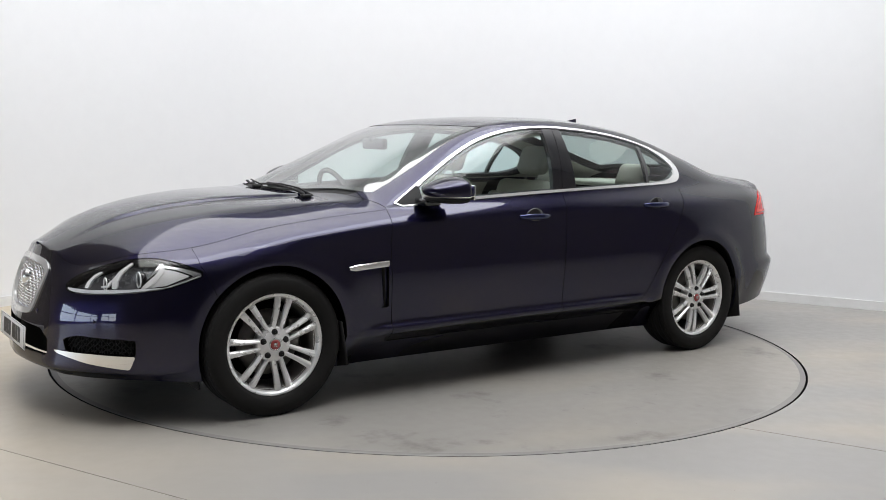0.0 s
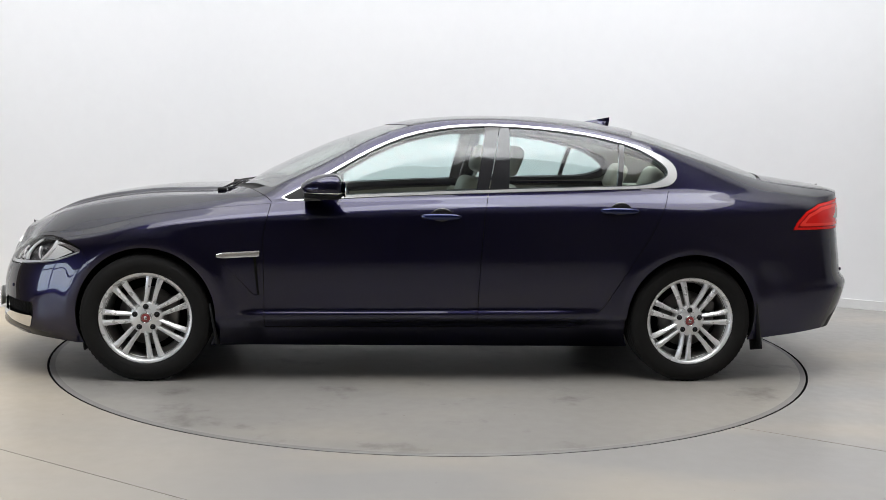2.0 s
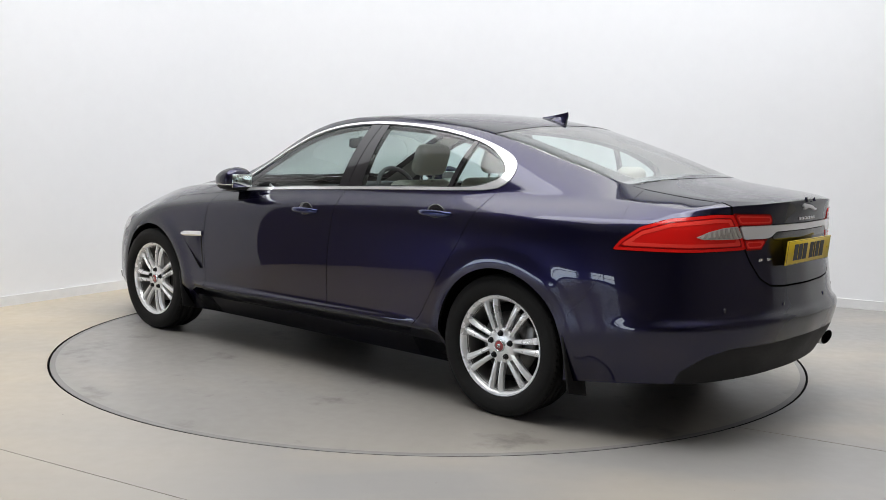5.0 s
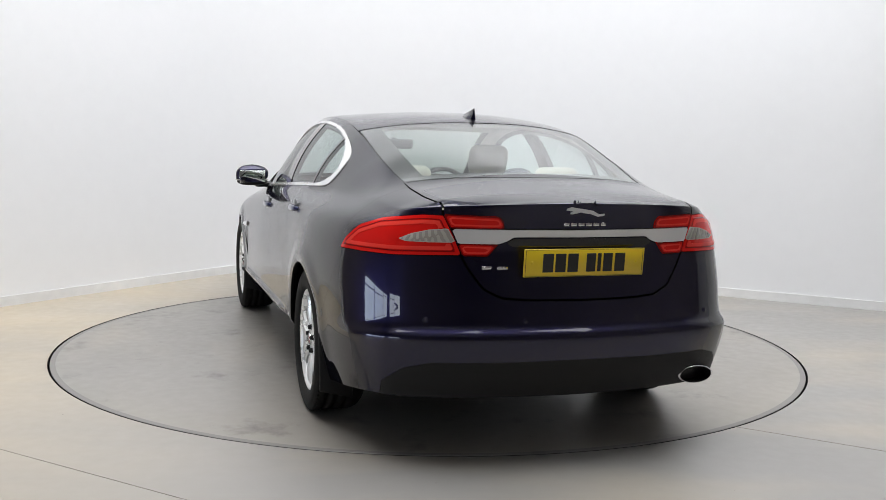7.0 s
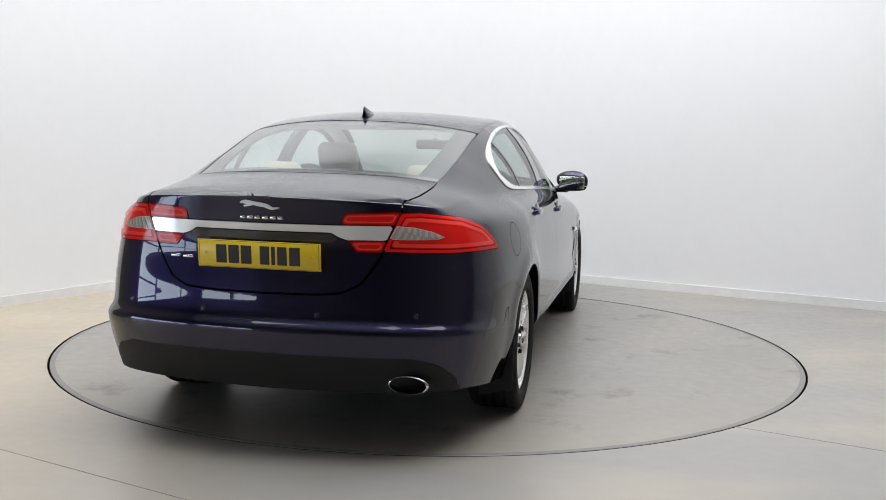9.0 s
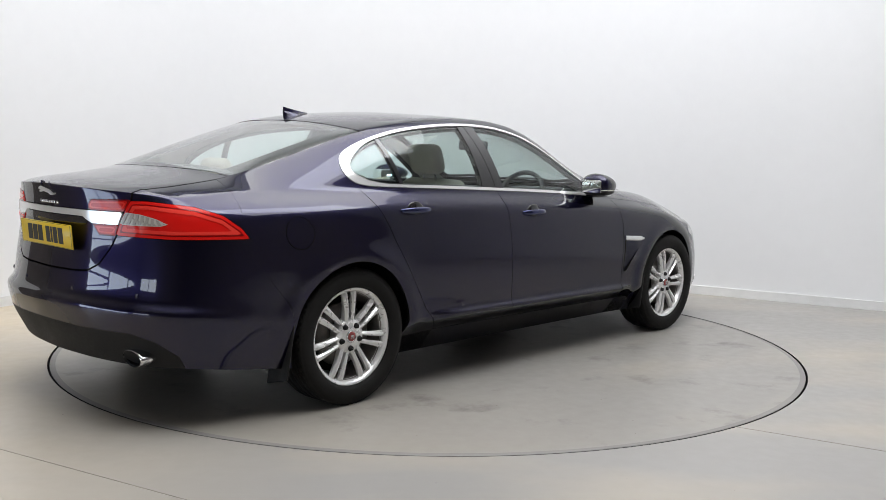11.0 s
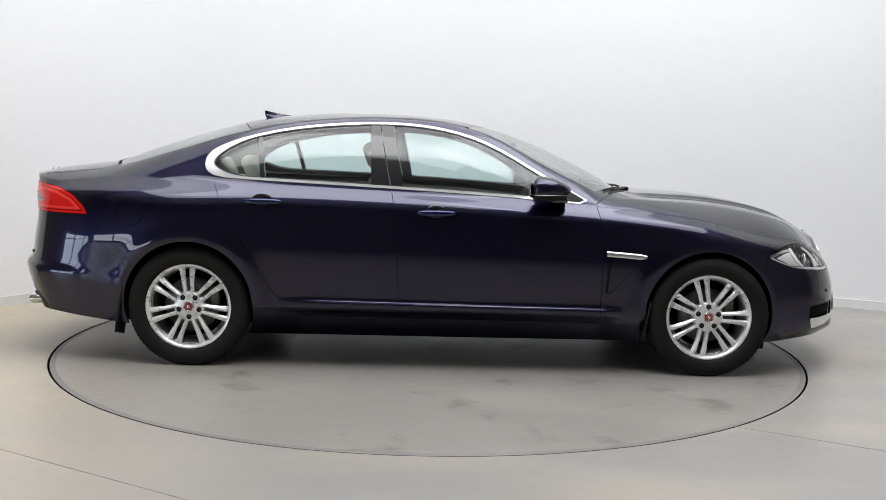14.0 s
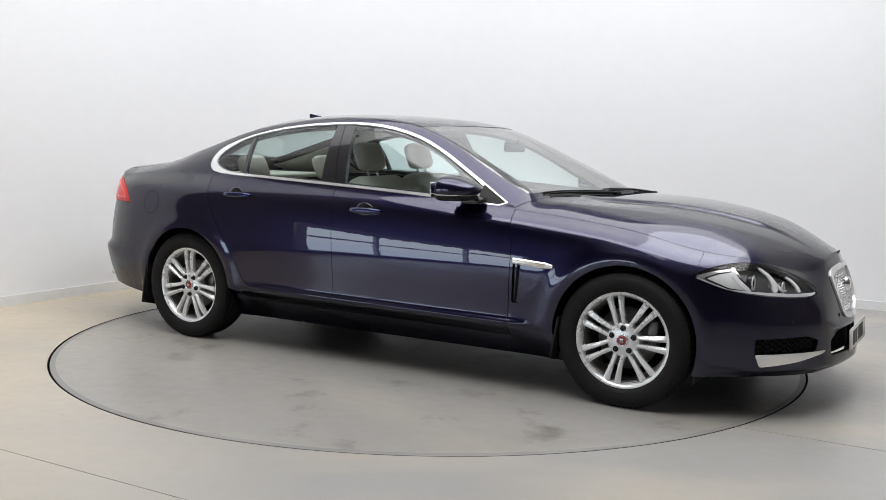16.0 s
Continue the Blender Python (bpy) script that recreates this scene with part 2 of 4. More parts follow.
v, f = extrude_path(wall_path(0.0), wall_path(-0.2), -0.02, WALL_H)
wall = mesh_part("wall_back", v, f, WALLPAINT)
wall.data.set_sharp_from_angle(angle=radians(30))
tagged(wall, "smooth white painted studio wall with a rounded corner", "wall", kind="structure")
v, f = extrude_path(wall_path(0.014), wall_path(0.001), 0.0, 0.075)
tagged(mesh_part("baseboard", v, f, SKIRTING, smooth=False), "white painted skirting board along the studio wall", "skirting", kind="structure")
END_L, END_R = CORNER + DL * LEN_L, CORNER + DR * LEN_R
END_B = END_L + DR * LEN_R


def flat_wall(name, a, b, holes, label):
    """A wall between two plan points, with openings (from, to, bottom, top along it)."""
    d = (b - a)
    length = d.length
    d.normalize()
    xs = sorted({0.0, length, *[h[0] for h in holes], *[h[1] for h in holes]})
    zs = sorted({-0.02, WALL_H, *[h[2] for h in holes], *[h[3] for h in holes]})
    bm = bmesh.new()
    for x0, x1 in zip(xs, xs[1:]):
        for z0, z1 in zip(zs, zs[1:]):
            if any(h[0] <= x0 and x1 <= h[1] and h[2] <= z0 and z1 <= h[3] for h in holes):
                continue
            rot = Matrix.Translation((a.x, a.y, 0)) @ Matrix.Rotation(math.atan2(d.y, d.x), 4, "Z")
            box(bm, (x0 + x1) / 2, -0.1, (z0 + z1) / 2, x1 - x0, 0.2, z1 - z0, m=rot)
    return tagged(part(name, bm, DARKWALL, smooth=False), label, "wall", kind="structure")


flat_wall("wall_near", END_L, END_B, [(.6, 3.0, 0.25, 1.25)], "dark grey workshop wall with a low daylight window")
flat_wall("wall_left", CORNER + DL * LEN_W, END_L, [(2.0, 8.1, 0.08, 1.1)], "dark grey workshop wall with a low daylight window")
flat_wall("wall_side", END_B, END_R, [], "dark grey workshop wall")


def window_frame(name, a, d, x0, x1, z0, z1, posts, rails, label):
    """A painted frame with posts and rails before an opening."""
    rot = Matrix.Translation((a.x, a.y, 0)) @ Matrix.Rotation(math.atan2(d.y, d.x), 4, "Z")
    frame_ob = tagged(new(name), label, "window", kind="structure")
    bars = [("window_sill", (x0 + x1) / 2, z0 - .03, x1 - x0 + .16, .06, .16), ("head_rail", (x0 + x1) / 2, z1 + .03, x1 - x0 + .16, .06, .10)]
    bars += [("side_post", x, (z0 + z1) / 2, .08, z1 - z0, .10) for x in (x0 - .04, x1 + .04)]
    bars += [("window_post", x0 + (x1 - x0) * p, (z0 + z1) / 2, .07, z1 - z0, .07) for p in posts]
    cuts = [0, *posts, 1]
    for k, (p, q) in enumerate(zip(cuts, cuts[1:])):
        zr = rails[k % len(rails)]
        if zr:
            bars.append(("glazing_bar", x0 + (x1 - x0) * (p + q) / 2, zr, (x1 - x0) * (q - p) - .07, .045, .05))
    for nm, x, z, sx, sz, sy in bars:
        bm = bmesh.new()
        box(bm, x, .035 + sy / 2, z, sx, sy, sz, .008, m=rot, seg=1)
        part(nm, bm, WINDOWPAINT, frame_ob, smooth=False)


WINDOWPAINT = mat("grey_window_paint", (0.42, 0.42, 0.44), 0.5, grain=0.08, scale=10)
window_frame("window_1", CORNER + DL * LEN_W, DL, 2.06, 8.06, .16, 1.0, (.24, .66), (.80, .74, .84), "low wide workshop window with grey frame")
window_frame("window_2", END_L, DR, .6, 3.0, .27, 1.23, (.5,), (.9, .75), "low workshop window with grey frame")
bm = bmesh.new()
bmesh.ops.create_cube(bm, size=1, matrix=Matrix.Translation((0.5, -3.5, WALL_H + 0.1)) @ Matrix.Diagonal((30, 30, 0.2, 1)))
tagged(part("ceiling", bm, mat("ceiling_paint", (0.88, 0.89, 0.90), 0.8, grain=0.03, scale=8), smooth=False), "plain pale studio ceiling", "ceiling", kind="structure")

# floor with the round pit of the turntable
N = 160
GAP = 0.013
verts, faces = [], []
rings = [(DISC_R + GAP, -0.12), (DISC_R + GAP, 0.0), (3.2, 0.0), (5, 0.0), (24, 0.0)]
for r, z in rings:
    verts += [(r * math.cos(2 * math.pi * k / N), r * math.sin(2 * math.pi * k / N), z) for k in range(N)]
for j in range(len(rings) - 1):
    for k in range(N):
        faces.append((j * N + k, (j + 1) * N + k, (j + 1) * N + (k + 1) % N, j * N + (k + 1) % N))
faces.append(tuple(range(N)))
floor = mesh_part("floor", verts, faces, FLOORMAT, smooth=False)
# pit faces near-black: the shade down in the gap put into the colour
floor.data.materials.append(DARK)
for poly in floor.data.polygons:
    if poly.index < N or poly.index == len(faces) - 1:
        poly.material_index = 1
tagged(floor, "grey painted concrete studio floor, warmer and paler on one side, with warm stains", "floor", kind="structure")


def floor_joint(x0, y0, x1, y1, w):
    d = (Vector((x1, y1)) - Vector((x0, y0)))
    bm = bmesh.new()
    m = Matrix.Translation(((x0 + x1) / 2, (y0 + y1) / 2, 0.0)) @ Matrix.Rotation(math.atan2(d.y, d.x), 4, "Z")
    box(bm, 0, 0, 0, d.length, w, 0.0024, m=m)
    tagged(part("floor_joint", bm, JOINTMAT, smooth=False), "hairline filled joint in the painted floor", "floor joint", kind="structure")


JOINTMAT = mat("joint_filler", (0.26, 0.24, 0.21), 0.8, grain=0.3, scale=20)
floor_joint(-1.82, -2.26, -0.5, -3.03, 0.004)
floor_joint(1.43, -1.79, 3.0, -2.73, 0.003)

# turntable
v, f = [], []
rings = [(DISC_R, -0.1), (DISC_R, -0.004), (DISC_R - 0.004, 0.0), (1.6, 0.0), (0.8, 0.0), (0.02, 0.0)]
for r, z in rings:
    v += [(r * math.cos(2 * math.pi * k / N), r * math.sin(2 * math.pi * k / N), z) for k in range(N)]
for j in range(len(rings) - 1):
    for k in range(N):
        f.append((j * N + k, j * N + (k + 1) % N, (j + 1) * N + (k + 1) % N, (j + 1) * N + k))
f.append(tuple((len(rings) - 1) * N + k for k in range(N)))
turntable = tagged(mesh_part("turntable", v, f, DISCMAT, smooth=False), "flush round grey vehicle turntable set in the floor", "turntable")
v, f = lathe([(DISC_R - .03, .0006), (DISC_R - .003, .0006), (DISC_R + .0003, -.002)], 160)
mesh_part("rim", [(x, z, y) for x, y, z in v], [tuple(reversed(g)) for g in f], mat("worn_rim_paint", (0.228, 0.22, 0.208), 0.5, grain=0.15, scale=12), turntable, "worn painted rim", smooth=False)
# near-black band added round the disc so the gap reads as shaded
v, f = lathe([(DISC_R + .0003, -.002), (DISC_R + .002, -.004), (DISC_R + .002, -.08)], 160)
mesh_part("gap_shade_band", [(x, z, y) for x, y, z in v], [tuple(reversed(g)) for g in f], DARK, turntable, "near-black band for the shade in the gap", smooth=False)

# ---- the car: its skin as one smooth sheet, cut into panels ----
def pchip(xs, ys, x):
    """Monotone cubic through (xs, ys), xs rising."""
    xs, ys = np.asarray(xs, float), np.asarray(ys, float)
    h = np.diff(xs)
    d = np.diff(ys) / h
    m = np.zeros(len(xs))
    m[0], m[-1] = d[0], d[-1]
    for i in range(1, len(xs) - 1):
        if d[i - 1] * d[i] > 0:
            w1, w2 = 2 * h[i] + h[i - 1], h[i] + 2 * h[i - 1]
            m[i] = (w1 + w2) / (w1 / d[i - 1] + w2 / d[i])
    x = np.clip(x, xs[0], xs[-1])
    i = np.clip(np.searchsorted(xs, x) - 1, 0, len(h) - 1)
    t = (x - xs[i]) / h[i]
    return ((1 + 2 * t) * (1 - t) ** 2 * ys[i] + t * (1 - t) ** 2 * h[i] * m[i] + t * t * (3 - 2 * t) * ys[i + 1] + t * t * (t - 1) * h[i] * m[i + 1])


# plan outline at the widest level, from the nose round the side to the tail
PLAN_X = [2.425, 2.395, 2.310, 2.12, 1.81, 1.45, 0.85, 0.0, -0.9, -1.47, -2.0, -2.34, -2.51, -2.585, -2.605]
PLAN_Y = [0.0, 0.25, 0.47, 0.72, 0.88, 0.925, 0.935, 0.937, 0.937, 0.942, 0.910, 0.81, 0.58, 0.28, 0.0]
# levels from the bottom edge to the waist: heights and setbacks at those places
LEVELS = [
    ([.20, .20, .20, .205, .19, .185, .172, .160, .160, .19, .25, .28, .28, .28, .28], [.05, .05, .03, .03, .05, .06, .15, .20, .20, .09, .05, .06, .09, .10, .10]),
    ([.24, .24, .25, .265, .27, .27, .30, .30, .305, .32, .38, .43, .44, .44, .44], [.0, .0, -.02, -.02, .01, .03, .045, .066, .066, .035, .020, .016, .018, .018, .018]),
    ([.35, .35, .345, .34, .35, .35, .36, .365, .37, .42, .48, .525, .535, .54, .54], [.01, .01, -.015, -.03, -.005, .01, .006, .008, .008, .01, .008, .0, .0, .0, .0]),
    ([.43, .43, .43, .43, .43, .43, .42, .42, .43, .5, .55, .565, .575, .58, .58], [.025, .02, -.015, -.03, -.008, .005, .006, .006, .006, .01, .01, .025, .03, .03, .03]),
    ([.54, .54, .53, .55, .57, .60, .61, .63, .65, .67, .69, .70, .70, .70, .70], [.05, .04, 0, -.018, -.005, -.002, .0, -.003, -.003, -.004, .010, .040, .050, .05, .05]),
    ([.63, .62, .60, .63, .67, .73, .75, .78, .80, .82, .83, .84, .85, .86, .86], [.075, .065, .028, .005, .003, .008, .008, .006, .006, .004, .026, .062, .070, .07, .07]),
    ([.70, .68, .645, .70, .735, .81, .87, .91, .93, .94, .95, .95, .96, .97, .97], [.10, .09, .06, .04, .035, .03, .03, .026, .026, .032, .058, .088, .075, .062, .06]),
    ([.755, .735, .695, .755, .795, .875, .945, .998, 1.033, 1.05, 1.045, 1.02, 1.04, 1.055, 1.06], [.12, .115, .11, .10, .13, .13, .115, .09, .10, .15, .18, .145, .085, .05, .045]),
]
CENTRE_X = [-2.57, -2.4, -2.2, -2.05, -1.9, -1.64, -1.42, -1.2, -.95, -.65, -.36, 0, .22, .48, .68, .89, 1.055, 1.155, 1.48, 1.74, 2.0, 2.15, 2.28]
CENTRE_Z = [1.06, 1.09, 1.118, 1.142, 1.20, 1.288, 1.354, 1.408, 1.44, 1.456, 1.453, 1.428, 1.382, 1.30, 1.214, 1.112, 1.02, .999, .985, .953, .889, .829, .765]
RAIL_X = [-2.57, -2.3, -2.0, -1.6, -1.2, -.96, -.7, -.43, -.2, 0, .157, .32, .48, .6, .75, .9, 1.1, 1.4, 1.7, 2.0, 2.26]
RAIL_Y = [.50, .54, .575, .605, .61, .605, .60, .598, .60, .605, .61, .625, .65, .67, .70, .72, .68, .60, .54, .44, .25]
RAIL_Z = [1.05, 1.070, 1.100, 1.210, 1.329, 1.376, 1.408, 1.423, 1.418, 1.395, 1.355, 1.285, 1.195, 1.13, 1.06, .995, .982, .962, .922, .858, .745]
NC, NL, NG, NR = 460, 84, 30, 44


def build_skin():
    tk = np.arange(15.0)
    tt = np.linspace(0, 14, 4001)
    px, py = pchip(tk, PLAN_X, tt), pchip(tk, PLAN_Y, tt)
    arc = np.concatenate([[0], np.cumsum(np.hypot(np.diff(px), np.diff(py)))])
    t = np.interp(np.linspace(0, arc[-1], NC), arc, tt)
    x, y = pchip(tk, PLAN_X, t), pchip(tk, PLAN_Y, t)
    ker = np.exp(-0.5 * (np.arange(-8, 9) / 3.5) ** 2)
    ker /= ker.sum()
    xp = np.concatenate([x[8:0:-1], x, x[-2:-10:-1]])
    yp = np.concatenate([-y[8:0:-1], y, -y[-2:-10:-1]])
    x, y = np.convolve(xp, ker, "valid"), np.convolve(yp, ker, "valid")
    tx, ty = np.gradient(x), np.gradient(y)
    tx[0] = tx[-1] = 0
    n = np.hypot(tx, ty)
    nx, ny = ty / n, -tx / n
    knots = []
    for zs, os in LEVELS:
        z, o = pchip(tk, zs, t), pchip(tk, os, t)
        knots.append(np.stack([x - o * nx, y - o * ny, z], 1))
    K = np.stack(knots, 1)
    lv = np.concatenate([[0], np.cumsum(np.mean(np.linalg.norm(np.diff(K, axis=1), axis=2), axis=0))])
    lq = np.linspace(0, lv[-1], NL + 1)
    low = np.zeros((NC, NL + 1, 3))
    for i in range(NC):
        for c in range(3):
            low[i, :, c] = pchip(lv, K[i, :, c], lq)
    B = low[:, -1]
    bx = np.clip(B[:, 0], -2.57, 2.28)
    zc, ry, rz = pchip(CENTRE_X, CENTRE_Z, bx), pchip(RAIL_X, RAIL_Y, bx), pchip(RAIL_X, RAIL_Z, bx)
    zc = np.maximum(zc, B[:, 2])
    ry = np.minimum(ry, 0.86 * np.maximum(B[:, 1], 0))
    rz = np.clip(rz, B[:, 2] + 0.25 * (zc - B[:, 2]), None)
    rz = np.minimum(rz, zc)
    up = np.zeros((NC, NG + NR, 3))
    for j in range(1, NG + 1):
        s = j / NG
        bulge = 0.10 * (rz - B[:, 2]) * 4 * s * (1 - s)
        up[:, j - 1] = np.stack([B[:, 0], B[:, 1] + s * (ry - B[:, 1]) + bulge * 0.8, B[:, 2] + s * (rz - B[:, 2]) + bulge * 0.35], 1)
    for j in range(1, NR + 1):
        q = 1 - j / NR
        up[:, NG + j - 1] = np.stack([B[:, 0], ry * q, rz + (zc - rz) * (1 - q ** 2.3)], 1)
    G = np.concatenate([low, up], 1)
    # swell the wings round the wheels
    for wx in (1.467, -1.467):
        r = np.hypot(G[..., 0] - wx, G[..., 2] - 0.345)
        G[..., 1] += np.where((G[..., 1] > 0.6) & (G[..., 2] < 0.95), 0.010 * np.exp(-((r - 0.40) / 0.045) ** 2), 0)
    # soften
    for it in range(9):
        P = np.concatenate([G[1:2] * [1, -1, 1], G, G[-2:-1] * [1, -1, 1]], 0)
        P = np.concatenate([2 * P[:, :1] - P[:, 1:2], P, P[:, -2:-1] * [1, -1, 1]], 1)
        G = 0.5 * G + 0.125 * (P[:-2, 1:-1] + P[2:, 1:-1] + P[1:-1, :-2] + P[1:-1, 2:])
        G[0, :, 1] = G[-1, :, 1] = 0
        G[:, -1, 1] = 0
    # rising edge along the foot of the doors
    edge = 0.392 - 0.010 * np.clip(G[..., 0], -1, 1)
    drop = edge - G[..., 2]
    swell = 0.019 / (1 + np.exp(-(drop - 0.010) / 0.0045)) * np.clip(1 - (drop - 0.02) / 0.08, 0, 1)
    swell *= np.clip((0.98 - G[..., 0]) / 0.12, 0, 1) * np.clip((G[..., 0] + 0.98) / 0.25, 0, 1)
    G[..., 1] += np.where(G[..., 1] > 0.6, swell, 0)
    # raised centre of the bonnet
    X, Y = G[..., 0], G[..., 1]
    J = np.arange(G.shape[1])[None, :] * np.ones((NC, 1))
    ridge = 0.07 + 0.20 * (2.3 - X)
    power = 0.016 / (1 + np.exp((Y - ridge - 0.12) / 0.006)) * np.clip((X - 1.0) / 0.2, 0, 1) * np.clip((2.22 - X) / 0.25, 0, 1) * (J > NL)
    G[..., 2] += power
    return G


SKIN = build_skin()
NV = SKIN.shape[1]
SX, SY, SZ = SKIN[..., 0], SKIN[..., 1], SKIN[..., 2]
SJ = np.arange(NV)[None, :] * np.ones((NC, 1))
SQ = (SY - SX) / math.sqrt(2)
_du, _dv = np.gradient(SKIN, axis=0), np.gradient(SKIN, axis=1)
SNORM = np.cross(_du, _dv)
_len = np.linalg.norm(SNORM, axis=2, keepdims=True)
SNORM = np.where(_len > 1e-9, SNORM / np.maximum(_len, 1e-9), 0)
BELT = (SJ - NL) * 0.012
RAILF = (SJ - NL - NG) * 0.012 * np.where(SJ > NL + NG, 26 / NR, 1)


def inside(poly, A, B, rounds=0):
    """Signed distance to a closed outline, above nought within."""
    P = [np.array(p, float) for p in poly]
    for k in range(rounds):
        Q = []
        for i, p in enumerate(P):
            q = P[(i + 1) % len(P)]
            Q += [0.75 * p + 0.25 * q, 0.25 * p + 0.75 * q]
        P = Q
    best = np.full(A.shape, 1e9)
    inn = np.zeros(A.shape, bool)
    for i, p in enumerate(P):
        q = P[(i + 1) % len(P)]
        d = q - p
        s = np.clip(((A - p[0]) * d[0] + (B - p[1]) * d[1]) / max(d @ d, 1e-12), 0, 1)
        best = np.minimum(best, np.hypot(A - p[0] - s * d[0], B - p[1] - s * d[1]))
        if p[1] != q[1]:
            cross = ((p[1] > B) != (q[1] > B)) & (A < (q[0] - p[0]) * (B - p[1]) / (q[1] - p[1]) + p[0])
            inn ^= cross
    return np.where(inn, best, -best)


def right_of(line):
    """x ahead of a line given as (x, z) with z rising."""
    zs, xs = [p[1] for p in line], [p[0] for p in line]
    return SX - np.interp(SZ, zs, xs)


def allof(*fields):
    """Several fields that must all be above nought."""
    return list(fields[0]) if len(fields) == 1 else list(fields)


def cut(field, offset=0.0):
    """The part of the half skin where the field, or each of several, is above nought."""
    fields = field if isinstance(field, list) else [field]
    F = np.stack([np.asarray(g, float).ravel() for g in fields], 1)
    P = (SKIN + offset * SNORM).reshape(-1, 3)
    verts, faces, at = [], [], {}
    I, Jj = np.meshgrid(np.arange(NC - 1), np.arange(NV - 1), indexing="ij")
    a = (I * NV + Jj).ravel()
    quads = np.stack([a, a + NV, a + NV + 1, a + 1], 1)
    FQ = F[quads] > 0
    some = FQ.any(1).all(1)
    whole = FQ.all(1).all(1)

    def vert(p):
        key = (round(p[0] * 20000), round(p[1] * 20000), round(p[2] * 20000))
        if key not in at:
            at[key] = len(verts)
            verts.append(p[:3])
        return at[key]

    for q, full in zip(quads[some], whole[some]):
        if full:
            faces.append(tuple(vert(P[u]) for u in q))
            continue
        poly = [np.concatenate([P[u], F[u]]) for u in q]
        for k in range(3, 3 + F.shape[1]):
            out = []
            for i, p in enumerate(poly):
                w = poly[(i + 1) % len(poly)]
                if p[k] > 0:
                    out.append(p)
                if (p[k] > 0) != (w[k] > 0):
                    out.append(p + p[k] / (p[k] - w[k]) * (w - p))
            poly = out
            if len(poly) < 3:
                break
        if len(poly) >= 3:
            f = []
            for p in poly:
                i = vert(p)
                if i not in f:
                    f.append(i)
            if len(f) >= 3:
                faces.append(tuple(f))
    return verts, faces


def panel(name, field, material, parent, side=0, thick=0.012, offset=0.0, label=""):
    """A piece of skin on the left (1), the right (-1) or across both sides (0)."""
    verts, faces = cut(field, offset)
    if side == 0:
        n = len(verts)
        verts = [tuple(v) for v in verts] + [(v[0], -v[1], v[2]) for v in verts]
        faces = faces + [tuple(n + k for k in reversed(f)) for f in faces]
    elif side < 0:
        verts = [(v[0], -v[1], v[2]) for v in verts]
        faces = [tuple(reversed(f)) for f in faces]
    bm = bmesh.new()
    vs = [bm.verts.new(tuple(map(float, v))) for v in verts]
    for f in faces:
        try:
            bm.faces.new([vs[k] for k in f])
        except ValueError:
            pass
    bmesh.ops.remove_doubles(bm, verts=bm.verts[:], dist=0.0011 if thick and material is PAINT else 0.0005)
    bmesh.ops.dissolve_degenerate(bm, edges=bm.edges[:], dist=0.0002)
    for e in bm.edges:
        if e.is_boundary:
            e.smooth = False
    ob = part(name, bm, material, parent, label)
    if material in (GLASS, SCREEN, LENS):
        ob.visible_shadow = False
    if thick:
        s = ob.modifiers.new("thickness", "SOLIDIFY")
        s.thickness, s.offset, s.use_rim = thick, -1, True
        if material is PAINT:
            # panel edges blackened: shut-line shade put in as colour
            ob.data.materials.append(DARK)
            s.material_offset_rim = 1
    return ob


BOWL = mat("headlight_bowl", (0.20, 0.20, 0.21), 0.25, 0.5, grain=0.03, scale=40)
# bluer than the body paint: the handles' blue sheen put into the colour
HANDLEBLUE = mat("handle_blue_sheen", (0.010, 0.016, 0.085), 0.22, 0.7, coat=0.8)
REFLECT = mat("bright_reflector", (0.92, 0.92, 0.92), 0.2, 0.3)
car = new("car")
tagged(car, "dark metallic blue four-door saloon car with chrome window trim", "car")

# outlines in side view (x, z)
DLO = [(.815, .950), (.454, .977), (.005, 1.004), (-.338, 1.020), (-.796, 1.040), (-1.116, 1.052), (-1.33, 1.063), (-1.395, 1.10), (-1.409, 1.155),
       (-1.385, 1.205), (-1.32, 1.244), (-1.179, 1.295), (-.957, 1.347), (-.703, 1.379), (-.427, 1.394), (-.195, 1.386), (-.003, 1.355), (.157, 1.308),
       (.318, 1.232), (.481, 1.136), (.644, 1.044)]
dlo = inside(DLO, SX, SZ, 1)
dlo = np.where((SY > 0.3) & (RAILF < 0.02), dlo, -0.2)
inset = 0.0105 + 0.003 * (SZ < 1.07) + 0.055 * np.clip((-1.12 - SX) / 0.28, 0, 1) ** 2
glassf = dlo - inset
b_front = right_of([(-.262, .96), (-.273, 1.023), (-.335, 1.36), (-.34, 1.5)])
b_rear = -right_of([(-.442, .96), (-.448, 1.048), (-.468, 1.371), (-.47, 1.5)])
c_line = right_of([(-1.05, .96), (-1.064, 1.07), (-1.105, 1.29), (-1.13, 1.5)])
FDOOR_FRONT = [(.845, .19), (.848, .30), (.852, .55), (.857, .78), (.83, .91), (.822, .952), (.815, 1.0)]
MIDDOOR = [(-.281, .19), (-.287, .5), (-.294, .66), (-.312, .9), (-.338, 1.02), (-.42, 1.40)]
RDOOR_REAR = [(-.83, .19), (-.86, .305), (-.90, .335), (-.98, .422), (-1.059, .548), (-1.216, .80), (-1.345, 1.05), (-1.36, 1.1)]
fd, md, rd = right_of(FDOOR_FRONT), right_of(MIDDOOR), right_of(RDOOR_REAR)
DG = 0.0016
arch = np.minimum(np.hypot(SX - 1.467, SZ - .345) - .364, np.hypot(SX + 1.467, SZ - .345) - .364)
arch = np.where(SY > 0.5, arch, 0.3)
door_low = SZ - .292
